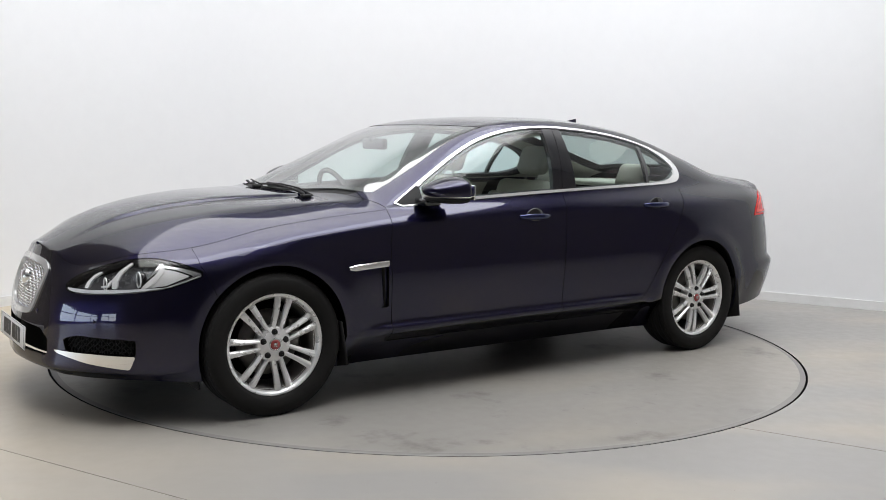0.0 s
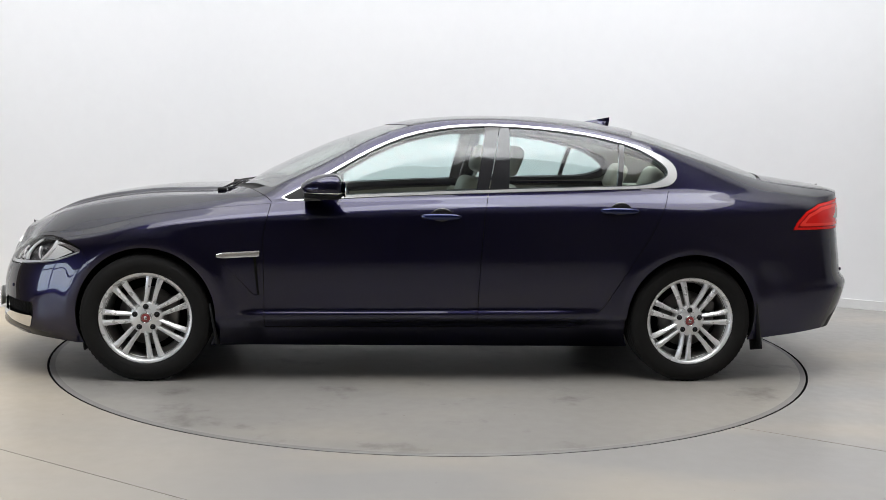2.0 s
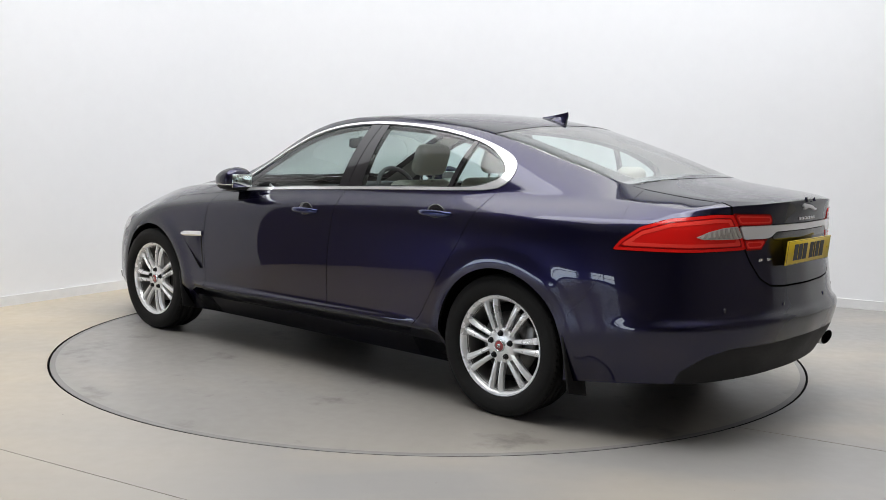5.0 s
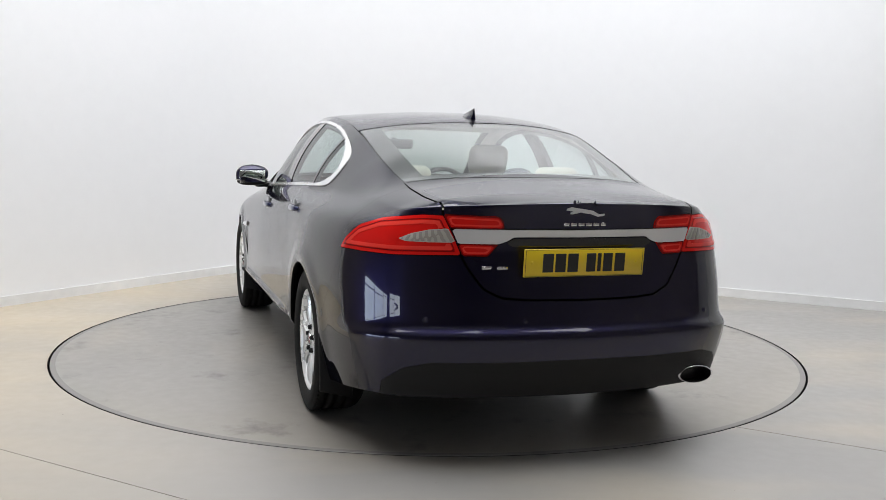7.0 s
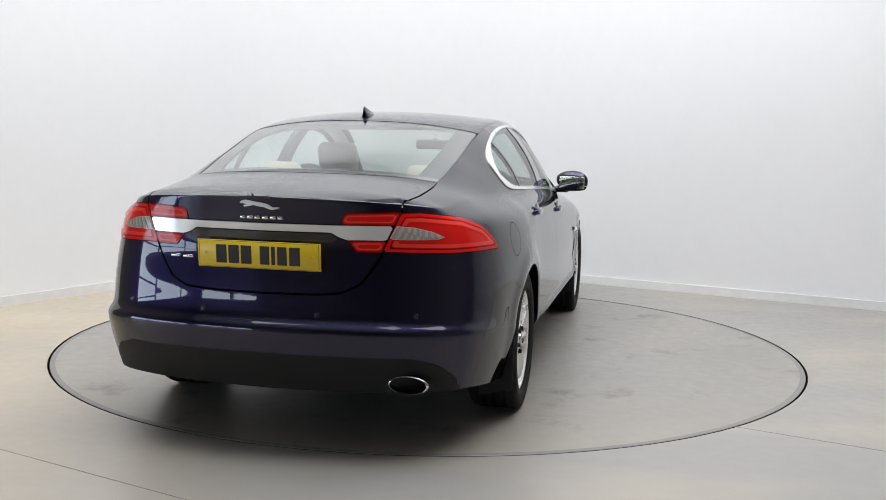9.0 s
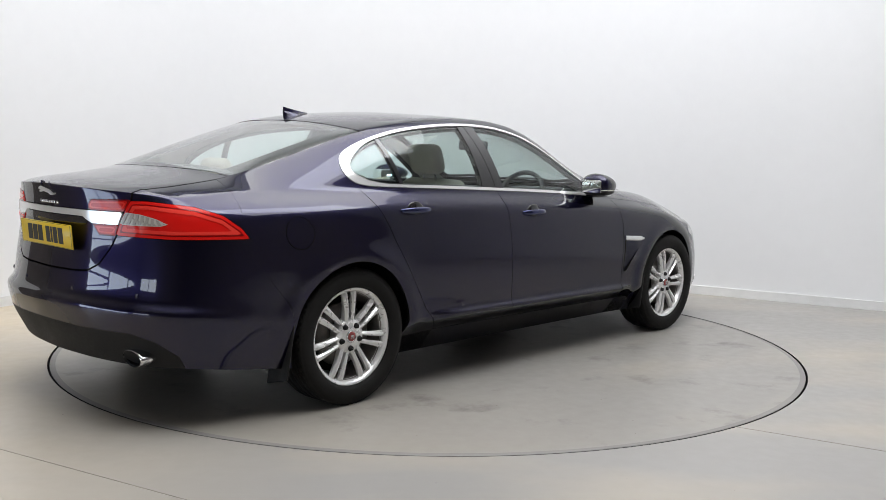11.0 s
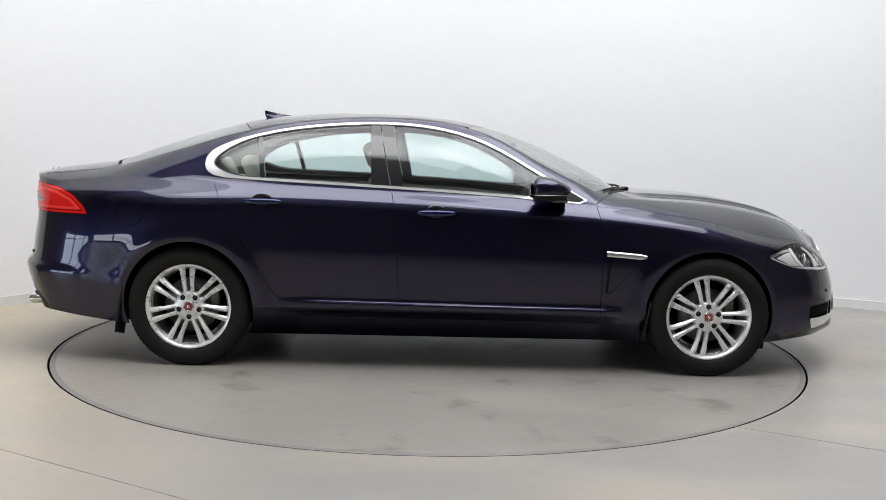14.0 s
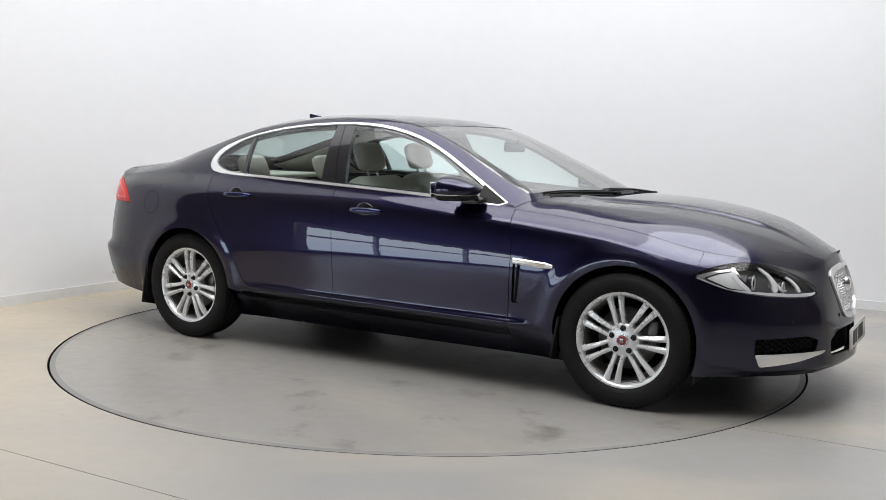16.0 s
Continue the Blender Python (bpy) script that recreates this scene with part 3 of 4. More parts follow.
head = inside([(-1.285, .586), (-1.30, .62), (-1.22, .668), (-1.046, .727), (-.93, .745), (-.841, .742), (-.735, .722), (-.640, .684), (-.72, .648), (-.80, .620), (-.983, .598), (-1.15, .587)], SQ, SZ, 1)
front = SX > 1.3
head = np.where(front & (SY > 0.2), head, -.3)
fog = np.where(front & (SY > .2), inside([(-.915, .395), (-1.20, .402), (-1.285, .378), (-1.27, .325), (-.915, .322)], SQ, SZ), -.3)
blade = np.where(front & (SY > .2), inside([(-.915, .324), (-1.1, .326), (-1.34, .322), (-1.34, .312), (-1.15, .282), (-.945, .262)], SQ, SZ), -.3)
grille = np.where(front, inside([(-.1, .712), (.15, .707), (.25, .68), (.268, .62), (.245, .54), (.205, .465), (.13, .438), (-.1, .434)], SY, SZ, 1), -.3)
intake = np.where(SX > 2.0, inside([(-.1, .405), (.31, .40), (.385, .36), (.385, .285), (-.1, .275)], SY, SZ), -.3)
bumper_seam = right_of([(1.70, .19), (1.70, .50), (1.735, .545), (1.79, .684), (1.81, .72)])
hood_rear = SX - (1.13 - .28 * (SY / .78) ** 2)
screen_low = (1.07 - .26 * (SY / .72) ** 2) - SX
screen_top = SX - (.205 - .12 * (SY / .6) ** 2)
rear_top = -(SX - (-1.29 + .11 * (SY / .58) ** 2))
rear_low = SX - (-2.04 + .10 * (SY / .57) ** 2)
RW = RAILF - 0.004
lid_face = inside([(-.2, 1.3), (.535, 1.3), (.548, 1.003), (.515, .93), (.486, .86), (.455, .80), (.40, .725), (.33, .692), (.22, .684), (-.2, .680)], SY, SZ)
lid_top = np.interp(SX, [-2.6, -2.45, -2.25, -2.05, -1.9], [.545, .55, .57, .575, .575]) - SY
tail_zone = SX < -1.95
lid = np.where(SX < -2.38, lid_face, lid_top)
lid = np.minimum(lid, -SX - 2.06 + .10 * (SY / .57) ** 2)
lid = np.where(tail_zone, lid, -.3)
TAIL_Q = (-SX - 2.0) - 0.55 * (SY - .85)
lamp_outer = np.where(SX < -1.9, inside([(.03, .845), (.07, .890), (.16, .945), (.30, .982), (.52, 1.005), (.66, 1.004), (.70, .93), (.73, .856), (.40, .846)], TAIL_Q, SZ), -.3)
lamp_outer = np.minimum(lamp_outer, -lid_face - .002)
lamp_inner = np.where(SX < -2.3, np.maximum(inside([(.345, 1.005), (.60, 1.012), (.60, .957), (.325, .957), (.33, .985)], SY, SZ), inside([(.345, .897), (.60, .90), (.60, .85), (.385, .850)], SY, SZ)), -.3)
lamp_inner = np.minimum(lamp_inner, lid_face - .002)
strip = np.where(SX < -2.3, inside([(-.2, .958), (.325, .958), (.60, .958), (.60, .896), (.345, .896), (.315, .906), (.285, .924), (-.2, .924)], SY, SZ), -.3)
plate_bar = np.where(SX < -2.3, inside([(-.2, .922), (.285, .922), (.318, .903), (.29, .888), (-.2, .888)], SY, SZ), -.3)
strip = np.minimum(strip, lid_face - .002)
bump_r = -right_of([(-1.845, .19), (-1.83, .44), (-1.86, .545), (-1.96, .66), (-2.05, .80), (-2.07, .90), (-2.0, 1.2)])
diffuser = np.where(SX < -2.1, inside([(-.2, .20), (.76, .20), (.76, .34), (.70, .405), (.60, .435), (-.2, .446)], SY, SZ), -.3)
gap = DG
vent = np.where(SY > .5, inside([(1.10, .668), (.872, .680), (.868, .47), (.905, .465), (1.00, .57)], SX, SZ), -.3)
flap_r = np.where(SY > .5, np.hypot(SX + 1.79, (SZ - .86)), 9)

DOORS = {}
for side in (1, -1):
    d1 = panel("front_door", allof([-dlo - .001, -fd - gap, md - gap, door_low, BELT * 0 + 1 - (SZ > 1.2) * 2.0, -BELT + .06]), PAINT, car, side)
    d2 = panel("rear_door", allof([-dlo - .001, -md - gap, rd - gap, door_low, arch, -BELT + .06]), PAINT, car, side)
    DOORS[side] = (d1, d2)
    panel("chrome_trim", allof(dlo, -glassf + .002), BRIGHT, car, side, .010, .004, "polished chrome window surround")
    panel("window_glass", allof([glassf, b_front, .605 - SX]), GLASS, d1, side, 0, -.004)
    panel("window_glass", allof([glassf, b_rear, c_line - .012]), GLASS, d2, side, 0, -.004)
    panel("quarter_glass", allof([glassf, -c_line - .012]), GLASS, d2, side, 0, -.004)
    panel("window_divider", allof([glassf, c_line + .014, -c_line + .014]), GLOSSBLACK, d2, side, .02, -.002)
    panel("pillar_cover", allof([glassf, -b_front + .002, md - .002]), GLOSSBLACK, d1, side, .03, -.001, "gloss black door pillar")
    panel("pillar_cover", allof([glassf, -b_rear + .002, -md - .002]), GLOSSBLACK, d2, side, .03, -.001, "gloss black door pillar")
    panel("sill", allof([-door_low - .004, arch, SX + 1.4, 1.4 - SX]), PAINT, car, side)
    panel("front_wing", allof([fd - gap, -BELT - .002, arch, -bumper_seam - gap, -head - .004, -vent]), PAINT, car, side)
    panel("wing_vent", vent, PAINT, car, side, 0, -.001 - .013 * np.clip((1.03 - SX) / .12, 0, 1)[..., None], "recessed vent behind the front wheel")
    # flat near-black strip stands for the shaded slot
    panel("vent_slot", allof(vent - .004, right_of([(.870, .42), (.880, .5), (.893, .68)]), right_of([(.880, .42), (.891, .5), (.909, .68)]) * -1), DARK, car, side, 0, -.011)
    panel("body_side", allof([np.maximum(np.where(SX > -.9, BELT + .002, 1), -rd), np.maximum(-rd - gap, BELT - .002), -dlo - .001, arch, np.where(SX > .1, -hood_rear - .004, 1), np.where((SX < .2) & (SX > -1.3), -RAILF - .0006, -RAILF + .03), np.where(SX < -1.95, -lid - .004, 1), -bump_r - .0008, (flap_r - .0761 if side < 0 else arch), -lamp_outer - .003, -np.minimum.reduce([RW, screen_low, screen_top]) - .002, -np.minimum.reduce([RW, rear_low, rear_top]) - .002]), PAINT, car, side)
    panel("mirror_sail", allof(glassf + .007, SX - .60), BLACK, d1, side, .02, .007)
    panel("headlight_lens", head, LENS, car, side, 0, .002, "clear headlight lens")
    panel("headlight_bowl", head + .004, BOWL, car, side, 0, -.055, "dark headlight bowl")
    panel("tail_light", lamp_outer, REDLENS, car, side, .02, .003, "red wraparound rear light")
    for half in (SZ - .927, .927 - SZ):
        inner = panel("inner_tail_light", [lamp_inner, half], REDLENS, car, side, .01, .003, "red rear light on the boot lid")
        panel("lamp_line", [lamp_inner, .005 - lamp_inner, half], DEEPRED, inner, side, 0, .0038)
        panel("light_guide", [lamp_inner - .010, .016 - lamp_inner, half], LIGHTRED, inner, side, 0, .0040)
    # near-black sheet for the shade inside the fog intake
    panel("fog_backing", fog, DARK, car, side, 0, -.03)
    panel("fog_blade", blade, CHROME, car, side, .015, .006, "satin chrome blade below the bumper intake")
panel("bonnet", allof(BELT - .0015, hood_rear), PAINT, car)
panel("windscreen", allof([RW, screen_low, screen_top]), SCREEN, car, 0, 0, -.002, "clear raked windscreen")
panel("cowl", allof([BELT, -hood_rear - .004, -screen_low + .01, 1.3 - SX, SX - .6, RAILF + .05]), BLACK, car, 0, .01, -.012, "black plastic scuttle panel")
panel("roof", allof([RAILF - .0004, -screen_top - .004, -rear_top - .004]), PAINT, car)
panel("rear_window", allof([RW, rear_low, rear_top]), SCREEN, car, 0, 0, -.002, "raked rear window")
panel("boot_lid", allof([lid, -lamp_inner - .002, -strip - .001]), PAINT, car)
panel("plate_lamp_housing", plate_bar, GLOSSBLACK, car, 0, .008, .005, "gloss black number plate lamp housing")
panel("boot_strip", strip - .003, STRIP, car, 0, .01, .006, "broad chrome strip across the boot lid")
panel("front_bumper", allof([bumper_seam, -BELT - .002, arch, -head - .004, -fog, -blade - .001, -grille, -intake]), PAINT, car)
panel("rear_bumper", allof([bump_r, -lid - .008, arch, -lamp_outer - .003, -diffuser - .001]), PAINT, car)
panel("rear_diffuser", diffuser, BLACK, car, 0, .01, 0, "black plastic lower rear bumper")
panel("grille_frame", allof(grille, -grille + .027), BRIGHT, car, 0, .03, .008, "chrome radiator grille frame")
# near-black sheets for the shade behind the grille and in the lower intake
panel("grille_backing", grille - .02, DARK, car, 0, 0, -.04)
panel("intake_backing", intake, DARK, car, 0, 0, -.05)
# near-black sheet added under the skin so the panel gaps show dark
panel("gap_shade_shell", allof([arch - .004, np.maximum(-BELT - .02, np.where(SX > 1.2, .1, -.1) * (SX > 1.15)), -grille, -intake, -head]), DARK, car, 0, 0, -.028)


def lookup(x, z):
    """The skin's half width at a place of the side."""
    d = (SX - x) ** 2 + (SZ - z) ** 2 + (SY < .3) * 9
    i, j = np.unravel_index(np.argmin(d), d.shape)
    return SKIN[i, j], SNORM[i, j]


# ---- wheels ----
def wheel(x, side, turn, nuts):
    """Tyre, seven twin-spoke alloy rim, nuts, cap and brake; its outer face looks along +y."""
    v, f = lathe([(.236, -.012), (.2405, -.002), (.2415, .001), (.238, .001), (.228, -.005), (.222, -.014), (.219, -.030), (.214, -.034)], 72)
    rim = mesh_part("wheel", v, f, ALLOY, car, "silver seven twin-spoke alloy wheel")
    v, f = lathe([(.218, -.028), (.209, -.045), (.205, -.07), (.203, -.17), (.214, -.19), (.222, -.205)], 64)
    mesh_part("barrel", v, f, BARREL, rim, "inner wheel barrel, darkened for the shade behind the spokes")
    prof = [(.222, -.205), (.235, -.222), (.27, -.228), (.305, -.222), (.325, -.205), (.334, -.18)]
    for k in range(4):
        y = -.17 + k * .045
        prof += [(.337, y), (.337, y + .028), (.329, y + .030), (.329, y + .043)]
    prof += [(.335, .0 - .002), (.332, .006), (.325, .012), (.318, .013), (.316, .016), (.30, .020), (.285, .021), (.262, .018), (.248, .010), (.2405, -.002)]
    v, f = lathe(prof, 96)
    mesh_part("tyre", v, f, RUBBER, rim, "worn black rubber tyre")
    # shoulder blocks of the tread
    v, f = [], []
    for k in range(72):
        a = 2 * math.pi * k / 72
        cv, sv = math.cos(a), math.sin(a)
        b0 = len(v)
        for r0, y0, w in ((.327, .0115, .0085), (.3345, .003, .0085), (.3385, -.004, .0085), (.3385, -.028, .0085)):
            for o in (-w, w):
                v.append((r0 * cv - o * sv, y0, r0 * sv + o * cv))
        f += [(b0 + 2 * q, b0 + 2 * q + 1, b0 + 2 * q + 3, b0 + 2 * q + 2) for q in range(3)]
    mesh_part("tread", v, f, RUBBER, rim, smooth=False)
    for k in range(7):
        for o in (-1, 1):
            bm = bmesh.new()
            sec = []
            for r, half, top, depth, off in ((.056, .0100, -.016, .045, .0190), (.09, .0105, -.008, .04, .0200), (.14, .0120, -.003, .034, .0225), (.185, .0148, -.003, .03, .0262),
                                             (.208, .0165, -.006, .026, .0285), (.2235, .0175, -.012, .022, .0300)):
                yoff = o * off
                sec.append([bm.verts.new((r, top - depth, yoff - half * .8)), bm.verts.new((r, top - .010, yoff - half)), bm.verts.new((r, top, yoff - half * (.45 if o > 0 else .05))),
                            bm.verts.new((r, top, yoff + half * (.05 if o > 0 else .45))), bm.verts.new((r, top - .010, yoff + half)), bm.verts.new((r, top - depth, yoff + half * .8))])
            for a, b in zip(sec, sec[1:]):
                for i in range(6):
                    bm.faces.new((a[i], a[(i + 1) % 6], b[(i + 1) % 6], b[i]))
            bm.faces.new(sec[0])
            bm.faces.new(sec[-1])
            bmesh.ops.recalc_face_normals(bm, faces=bm.faces[:])
            bmesh.ops.transform(bm, matrix=Matrix.Rotation(2 * math.pi * (k + turn) / 7, 4, "Y"), verts=bm.verts[:])
            part("spoke", bm, ALLOY, rim, smooth=False)
    v, f = lathe([(.001, -.07), (.084, -.07), (.086, -.024), (.078, -.014), (.045, -.012), (.036, -.010), (.001, -.010)], 40)
    mesh_part("hub", v, f, ALLOY, rim)
    v, f = lathe([(.030, -.012), (.0295, -.003), (.027, -.001), (.0235, -.003), (.0235, -.004)], 32)
    mesh_part("cap_ring", v, f, SATIN, rim)
    v, f = lathe([(.0235, -.005), (.0225, -.002), (.010, .0), (.001, .0)], 32)
    mesh_part("centre_cap", v, f, REDCAP, rim, "red enamel centre cap")
    bm = bmesh.new()
    for dx, dz, sx, sz in ((0, .004, .016, .010), (-.004, -.006, .006, .008), (.005, -.005, .006, .006)):
        box(bm, dx, .001, dz, sx, .002, sz, .0008, seg=1)
    part("cap_badge", bm, SATIN, rim)
    for k in range(5):
        a = 2 * math.pi * k / 5 + nuts * math.pi / 2
        v, f = lathe([(.0155, -.016), (.0155, -.009), (.0125, -.007), (.0105, .004), (.008, .006), (.001, .006)], 12)
        ob = mesh_part("wheel_nut", v, f, BLACK, rim)
        ob.location = (.059 * math.cos(a), -.004, .059 * math.sin(a))
    v, f = lathe([(.07, -.085), (.155, -.085), (.155, -.105), (.07, -.105)], 48)
    mesh_part("brake_disc", v, f, STEEL, rim)
    bm = bmesh.new()
    box(bm, -.13, -.09, .03, .06, .05, .15, .012)
    part("brake_caliper", bm, STEEL, rim)
    v, f = lathe([(.001, -.11), (.19, -.12), (.19, -.15)], 32)
    mesh_part("hub_carrier", v, f, DARK, rim)
    rim.matrix_basis = pose(x, side * .905, .336, 0, 0, 0 if side > 0 else 180)
    return rim


for x in (1.467, -1.467):
    for side in (1, -1):
        wheel(x, side, (0.0 if x > 0 else -0.38) if side > 0 else 0.5 if x > 0 else 0.29, -1 if x < 0 and side < 0 else 1)
        # wheel housing
        verts, faces = [], []
        for k in range(25):
            a = math.pi * (-.08 + 1.16 * k / 24)
            for r, y in ((.372, 9), (.405, 9), (.41, .62), (.10, .60)):
                if y > 1:
                    y = float(lookup(x + r * math.cos(a), .345 + r * math.sin(a))[0][1]) - .016
                verts.append((x + r * math.cos(a), side * y, .345 + r * math.sin(a)))
        for k in range(24):
            for j in range(3):
                faces.append((4 * k + j, 4 * k + j + 1, 4 * k + 5 + j, 4 * k + 4 + j))
        mesh_part("wheel_housing", verts, faces, DARK, car)
bm = bmesh.new()
box(bm, .05, 0, .25, 4.1, 1.25, .10, .02)
part("underbody", bm, DARK, car, "dark underbody")


# ---- lamps, grille and trim ----
def front_at(y, z):
    d = (SY - abs(y)) ** 2 + (SZ - z) ** 2 + (SX < 1.6) * 9
    i, j = np.unravel_index(np.argmin(d), d.shape)
    return float(SKIN[i, j][0] + (z - SKIN[i, j][2]) * -.25)


def tail_at(y, z):
    d = (SY - abs(y)) ** 2 + (SZ - z) ** 2 + (SX > -2.1) * 9
    i, j = np.unravel_index(np.argmin(d), d.shape)
    return float(SKIN[i, j][0])


def quarter_at(q, z):
    d = (SQ - q) ** 2 + (SZ - z) ** 2 + (SX < 1.6) * 9 + (SY < .25) * 9
    i, j = np.unravel_index(np.argmin(d), d.shape)
    return Vector(SKIN[i, j]), Vector(SNORM[i, j])


def flip(vs, side):
    return [(v[0], side * v[1], v[2]) for v in vs]


HEAD_LOW = np.interp(SQ, [-1.285, -1.15, -.983, -.80, -.72, -.64], [.586, .587, .598, .62, .648, .684])
led = [head - .003, HEAD_LOW + .018 - .010 * np.clip((SQ + 1.0) / .2, 0, 1) - SZ]
LEDWHITE = mat("daytime_light_lens", (0.84, 0.86, 0.89), 0.15, 0.2, coat=0.5)
for side in (1, -1):
    panel("led_strip", led, LEDWHITE, car, side, .006, -.005, "white daytime light strip")
    amber = np.where(head > -.01, inside([(-.915, .622), (-.80, .636), (-.705, .680), (-.77, .704), (-.83, .716)], SQ, SZ), -.3)
    tip = np.where(head > -.01, SQ + .885 - .4 * (SZ - .66), -.3)
    panel("lamp_bezel", [head - .003, tip], SATIN, car, side, 0, -.024, "satin silver headlight bezel")
    panel("reflector_surround", [amber + .007, -amber + .001, head - .004], GLOSSBLACK, car, side, 0, -.0225)
    panel("indicator_reflector", amber, REFLECT, car, side, .006, -.022)
    for k, poly in enumerate(([(-.90, .625), (-.865, .66), (-.845, .705), (-.855, .735), (-.835, .735), (-.82, .70), (-.845, .655), (-.885, .622)],
                              [(-1.045, .618), (-1.05, .66), (-1.02, .705), (-.985, .735), (-.97, .735), (-1.005, .695), (-1.02, .655), (-1.015, .618)],
                              [(-1.10, .618), (-1.06, .625), (-1.045, .66), (-1.055, .66), (-1.075, .632), (-1.105, .626)],
                              [(-1.195, .613), (-1.19, .64), (-1.165, .67), (-1.13, .690), (-1.12, .688), (-1.155, .66), (-1.17, .635), (-1.17, .613)])):
        g = np.where(head > -.01, inside(poly, SQ, SZ), -.3)
        panel("reflector_blade", allof(g, head), REFLECT, car, side, .008, -.014)
    for q, z, r in ((-.925, .672, .030), (-1.095, .652, .025)):
        p, n = quarter_at(q, z)
        c = p - n * .045
        bm = bmesh.new()
        bmesh.ops.create_uvsphere(bm, u_segments=20, v_segments=12, radius=r, matrix=Matrix.Translation((c.x, side * c.y, c.z)) @ Matrix.Diagonal((.7, .7, 1, 1)))
        lamp = part("projector_lens", bm, GLOSSBLACK, car, "projector headlight lens")
        ring = [(c.x + .02, side * (c.y - r * 1.15 * math.cos(a) * .8 + .012), c.z + r * 1.15 * math.sin(a)) for a in np.linspace(0, 2 * math.pi, 25)[:-1]]
        v, f = tube(ring, .004, 6, True)
        mesh_part("projector_ring", v, f, REFLECT, lamp)
    # white ribbed reversing and indicator wedge in the rear light
    wedge = np.where(SX < -2.2, inside([(.705, .908), (.66, .932), (.60, .949), (.533, .956), (.505, .902), (.60, .900), (.68, .900)], SY, SZ), -.3)
    panel("lamp_insert", wedge, WHITELENS, car, side, .006, .0045, "white ribbed insert of the rear light")
    panel("lamp_rib", allof(wedge - .003, np.sin((SY + .35 * (SZ - .92)) * 2 * math.pi / .019) * .002), LAMPRIB, car, side, .003, .0075)
    panel("light_guide", [lamp_outer - .020, .034 - lamp_outer, -wedge - .004], LIGHTRED, car, side, .003, .0048, "brighter red light guide")
    panel("lamp_line", [lamp_outer - .013, .017 - lamp_outer], DEEPRED, car, side, 0, .0038)
    # wing vent bar
    bm = bmesh.new()
    sec = []
    for s in np.linspace(0, 1, 7):
        p, n = lookup(1.097 + s * (.874 - 1.097), .673 + s * .015)
        h = .015 * min(1, .55 + s * 3)
        sec.append([bm.verts.new((1.097 + s * (.874 - 1.097), side * (p[1] + o), .673 + s * .015 + dz)) for o, dz in ((-.02, -h), (.006, -h), (.010, -h * .5), (.010, h * .6), (.006, h), (-.02, h))])
    for a, b in zip(sec, sec[1:]):
        for i in range(6):
            bm.faces.new((a[i], a[(i + 1) % 6], b[(i + 1) % 6], b[i]))
    bm.faces.new(sec[0])
    bm.faces.new(sec[-1])
    bmesh.ops.recalc_face_normals(bm, faces=bm.faces[:])
    part("vent_trim", bm, CHROME, car, "bright chrome bar above the wing vent", smooth=False)
    # door handles over round black domes that stand for their shaded cups
    for hx, hz, door in ((-.078, .893, DOORS[side][0]), (-1.048, .938, DOORS[side][1])):
        p, n = lookup(hx, hz)
        y = float(p[1])
        bm = bmesh.new()
        bmesh.ops.create_uvsphere(bm, u_segments=24, v_segments=12, radius=1, matrix=Matrix.Translation((hx - .004, side * (y - .003), hz)) @ Matrix.Diagonal((.062, .010, .046, 1)))
        cup = part("handle_cup_shade", bm, GLOSSBLACK, door, "black dome for the shaded handle recess")
        bm = bmesh.new()
        sec = []
        for s in np.linspace(-1, 1, 11):
            w = .016 * (1 - .45 * abs(s) ** 3)
            out = .026 - .017 * abs(s) ** 4
            xx = hx + .108 * s
            sec.append([bm.verts.new((xx, side * (y + o), hz + dz)) for o, dz in ((out - .018, -w), (out - .004, -w), (out, -w * .4), (out, w * .4), (out - .004, w), (out - .018, w))])
        for a, b in zip(sec, sec[1:]):
            for i in range(6):
                bm.faces.new((a[i], a[(i + 1) % 6], b[(i + 1) % 6], b[i]))
        bm.faces.new(sec[0])
        bm.faces.new(sec[-1])
        bmesh.ops.recalc_face_normals(bm, faces=bm.faces[:])
        part("door_handle", bm, HANDLEBLUE, door, "blue door handle with its sheen in the colour")
    # door mirror
    bm = bmesh.new()
    bmesh.ops.create_uvsphere(bm, u_segments=32, v_segments=20, radius=1)
    for vtx in bm.verts:
        x, y, z = vtx.co
        zz = math.copysign(abs(z) ** .8, z)
        yy = math.copysign(abs(y) ** .75, y)
        taper = 1 - .22 * (yy < 0) * abs(yy)
        x = x if x > 0 else x * .35
        drop = .35 * max(0, x) ** 2
        vtx.co = (.475 + x * (.165 if x > 0 else .13) + .02 * (1 - yy), side * (.945 + yy * .108), 1.046 + zz * .068 * taper * (1 - drop) - .02 * drop - .006 * yy)
    if side < 0:
        bmesh.ops.reverse_faces(bm, faces=bm.faces[:])
    shell = part("door_mirror", bm, PAINT, car, "blue door mirror with indicator strip")
    bm = bmesh.new()
    box(bm, .60, side * .86, .982, .10, .12, .04, .015)
    part("mirror_arm", bm, GLOSSBLACK, shell)
    bm = bmesh.new()
    box(bm, 0, 0, 0, .006, .170, .108, .0028, seg=2)
    for vtx in bm.verts:
        if abs(vtx.co.y) > .06:
            vtx.co.z *= .72
        vtx.co = (.427 + vtx.co.x + .02 * (1 - vtx.co.y / .08), side * (.948 + vtx.co.y), 1.035 + vtx.co.z)
    bmesh.ops.recalc_face_normals(bm, faces=bm.faces[:])
    part("mirror_glass", bm, MIRRORGLASS, shell)
    bm = bmesh.new()
    bmesh.ops.create_uvsphere(bm, u_segments=32, v_segments=16, radius=1)
    for vtx in bm.verts:
        x, y, z = vtx.co
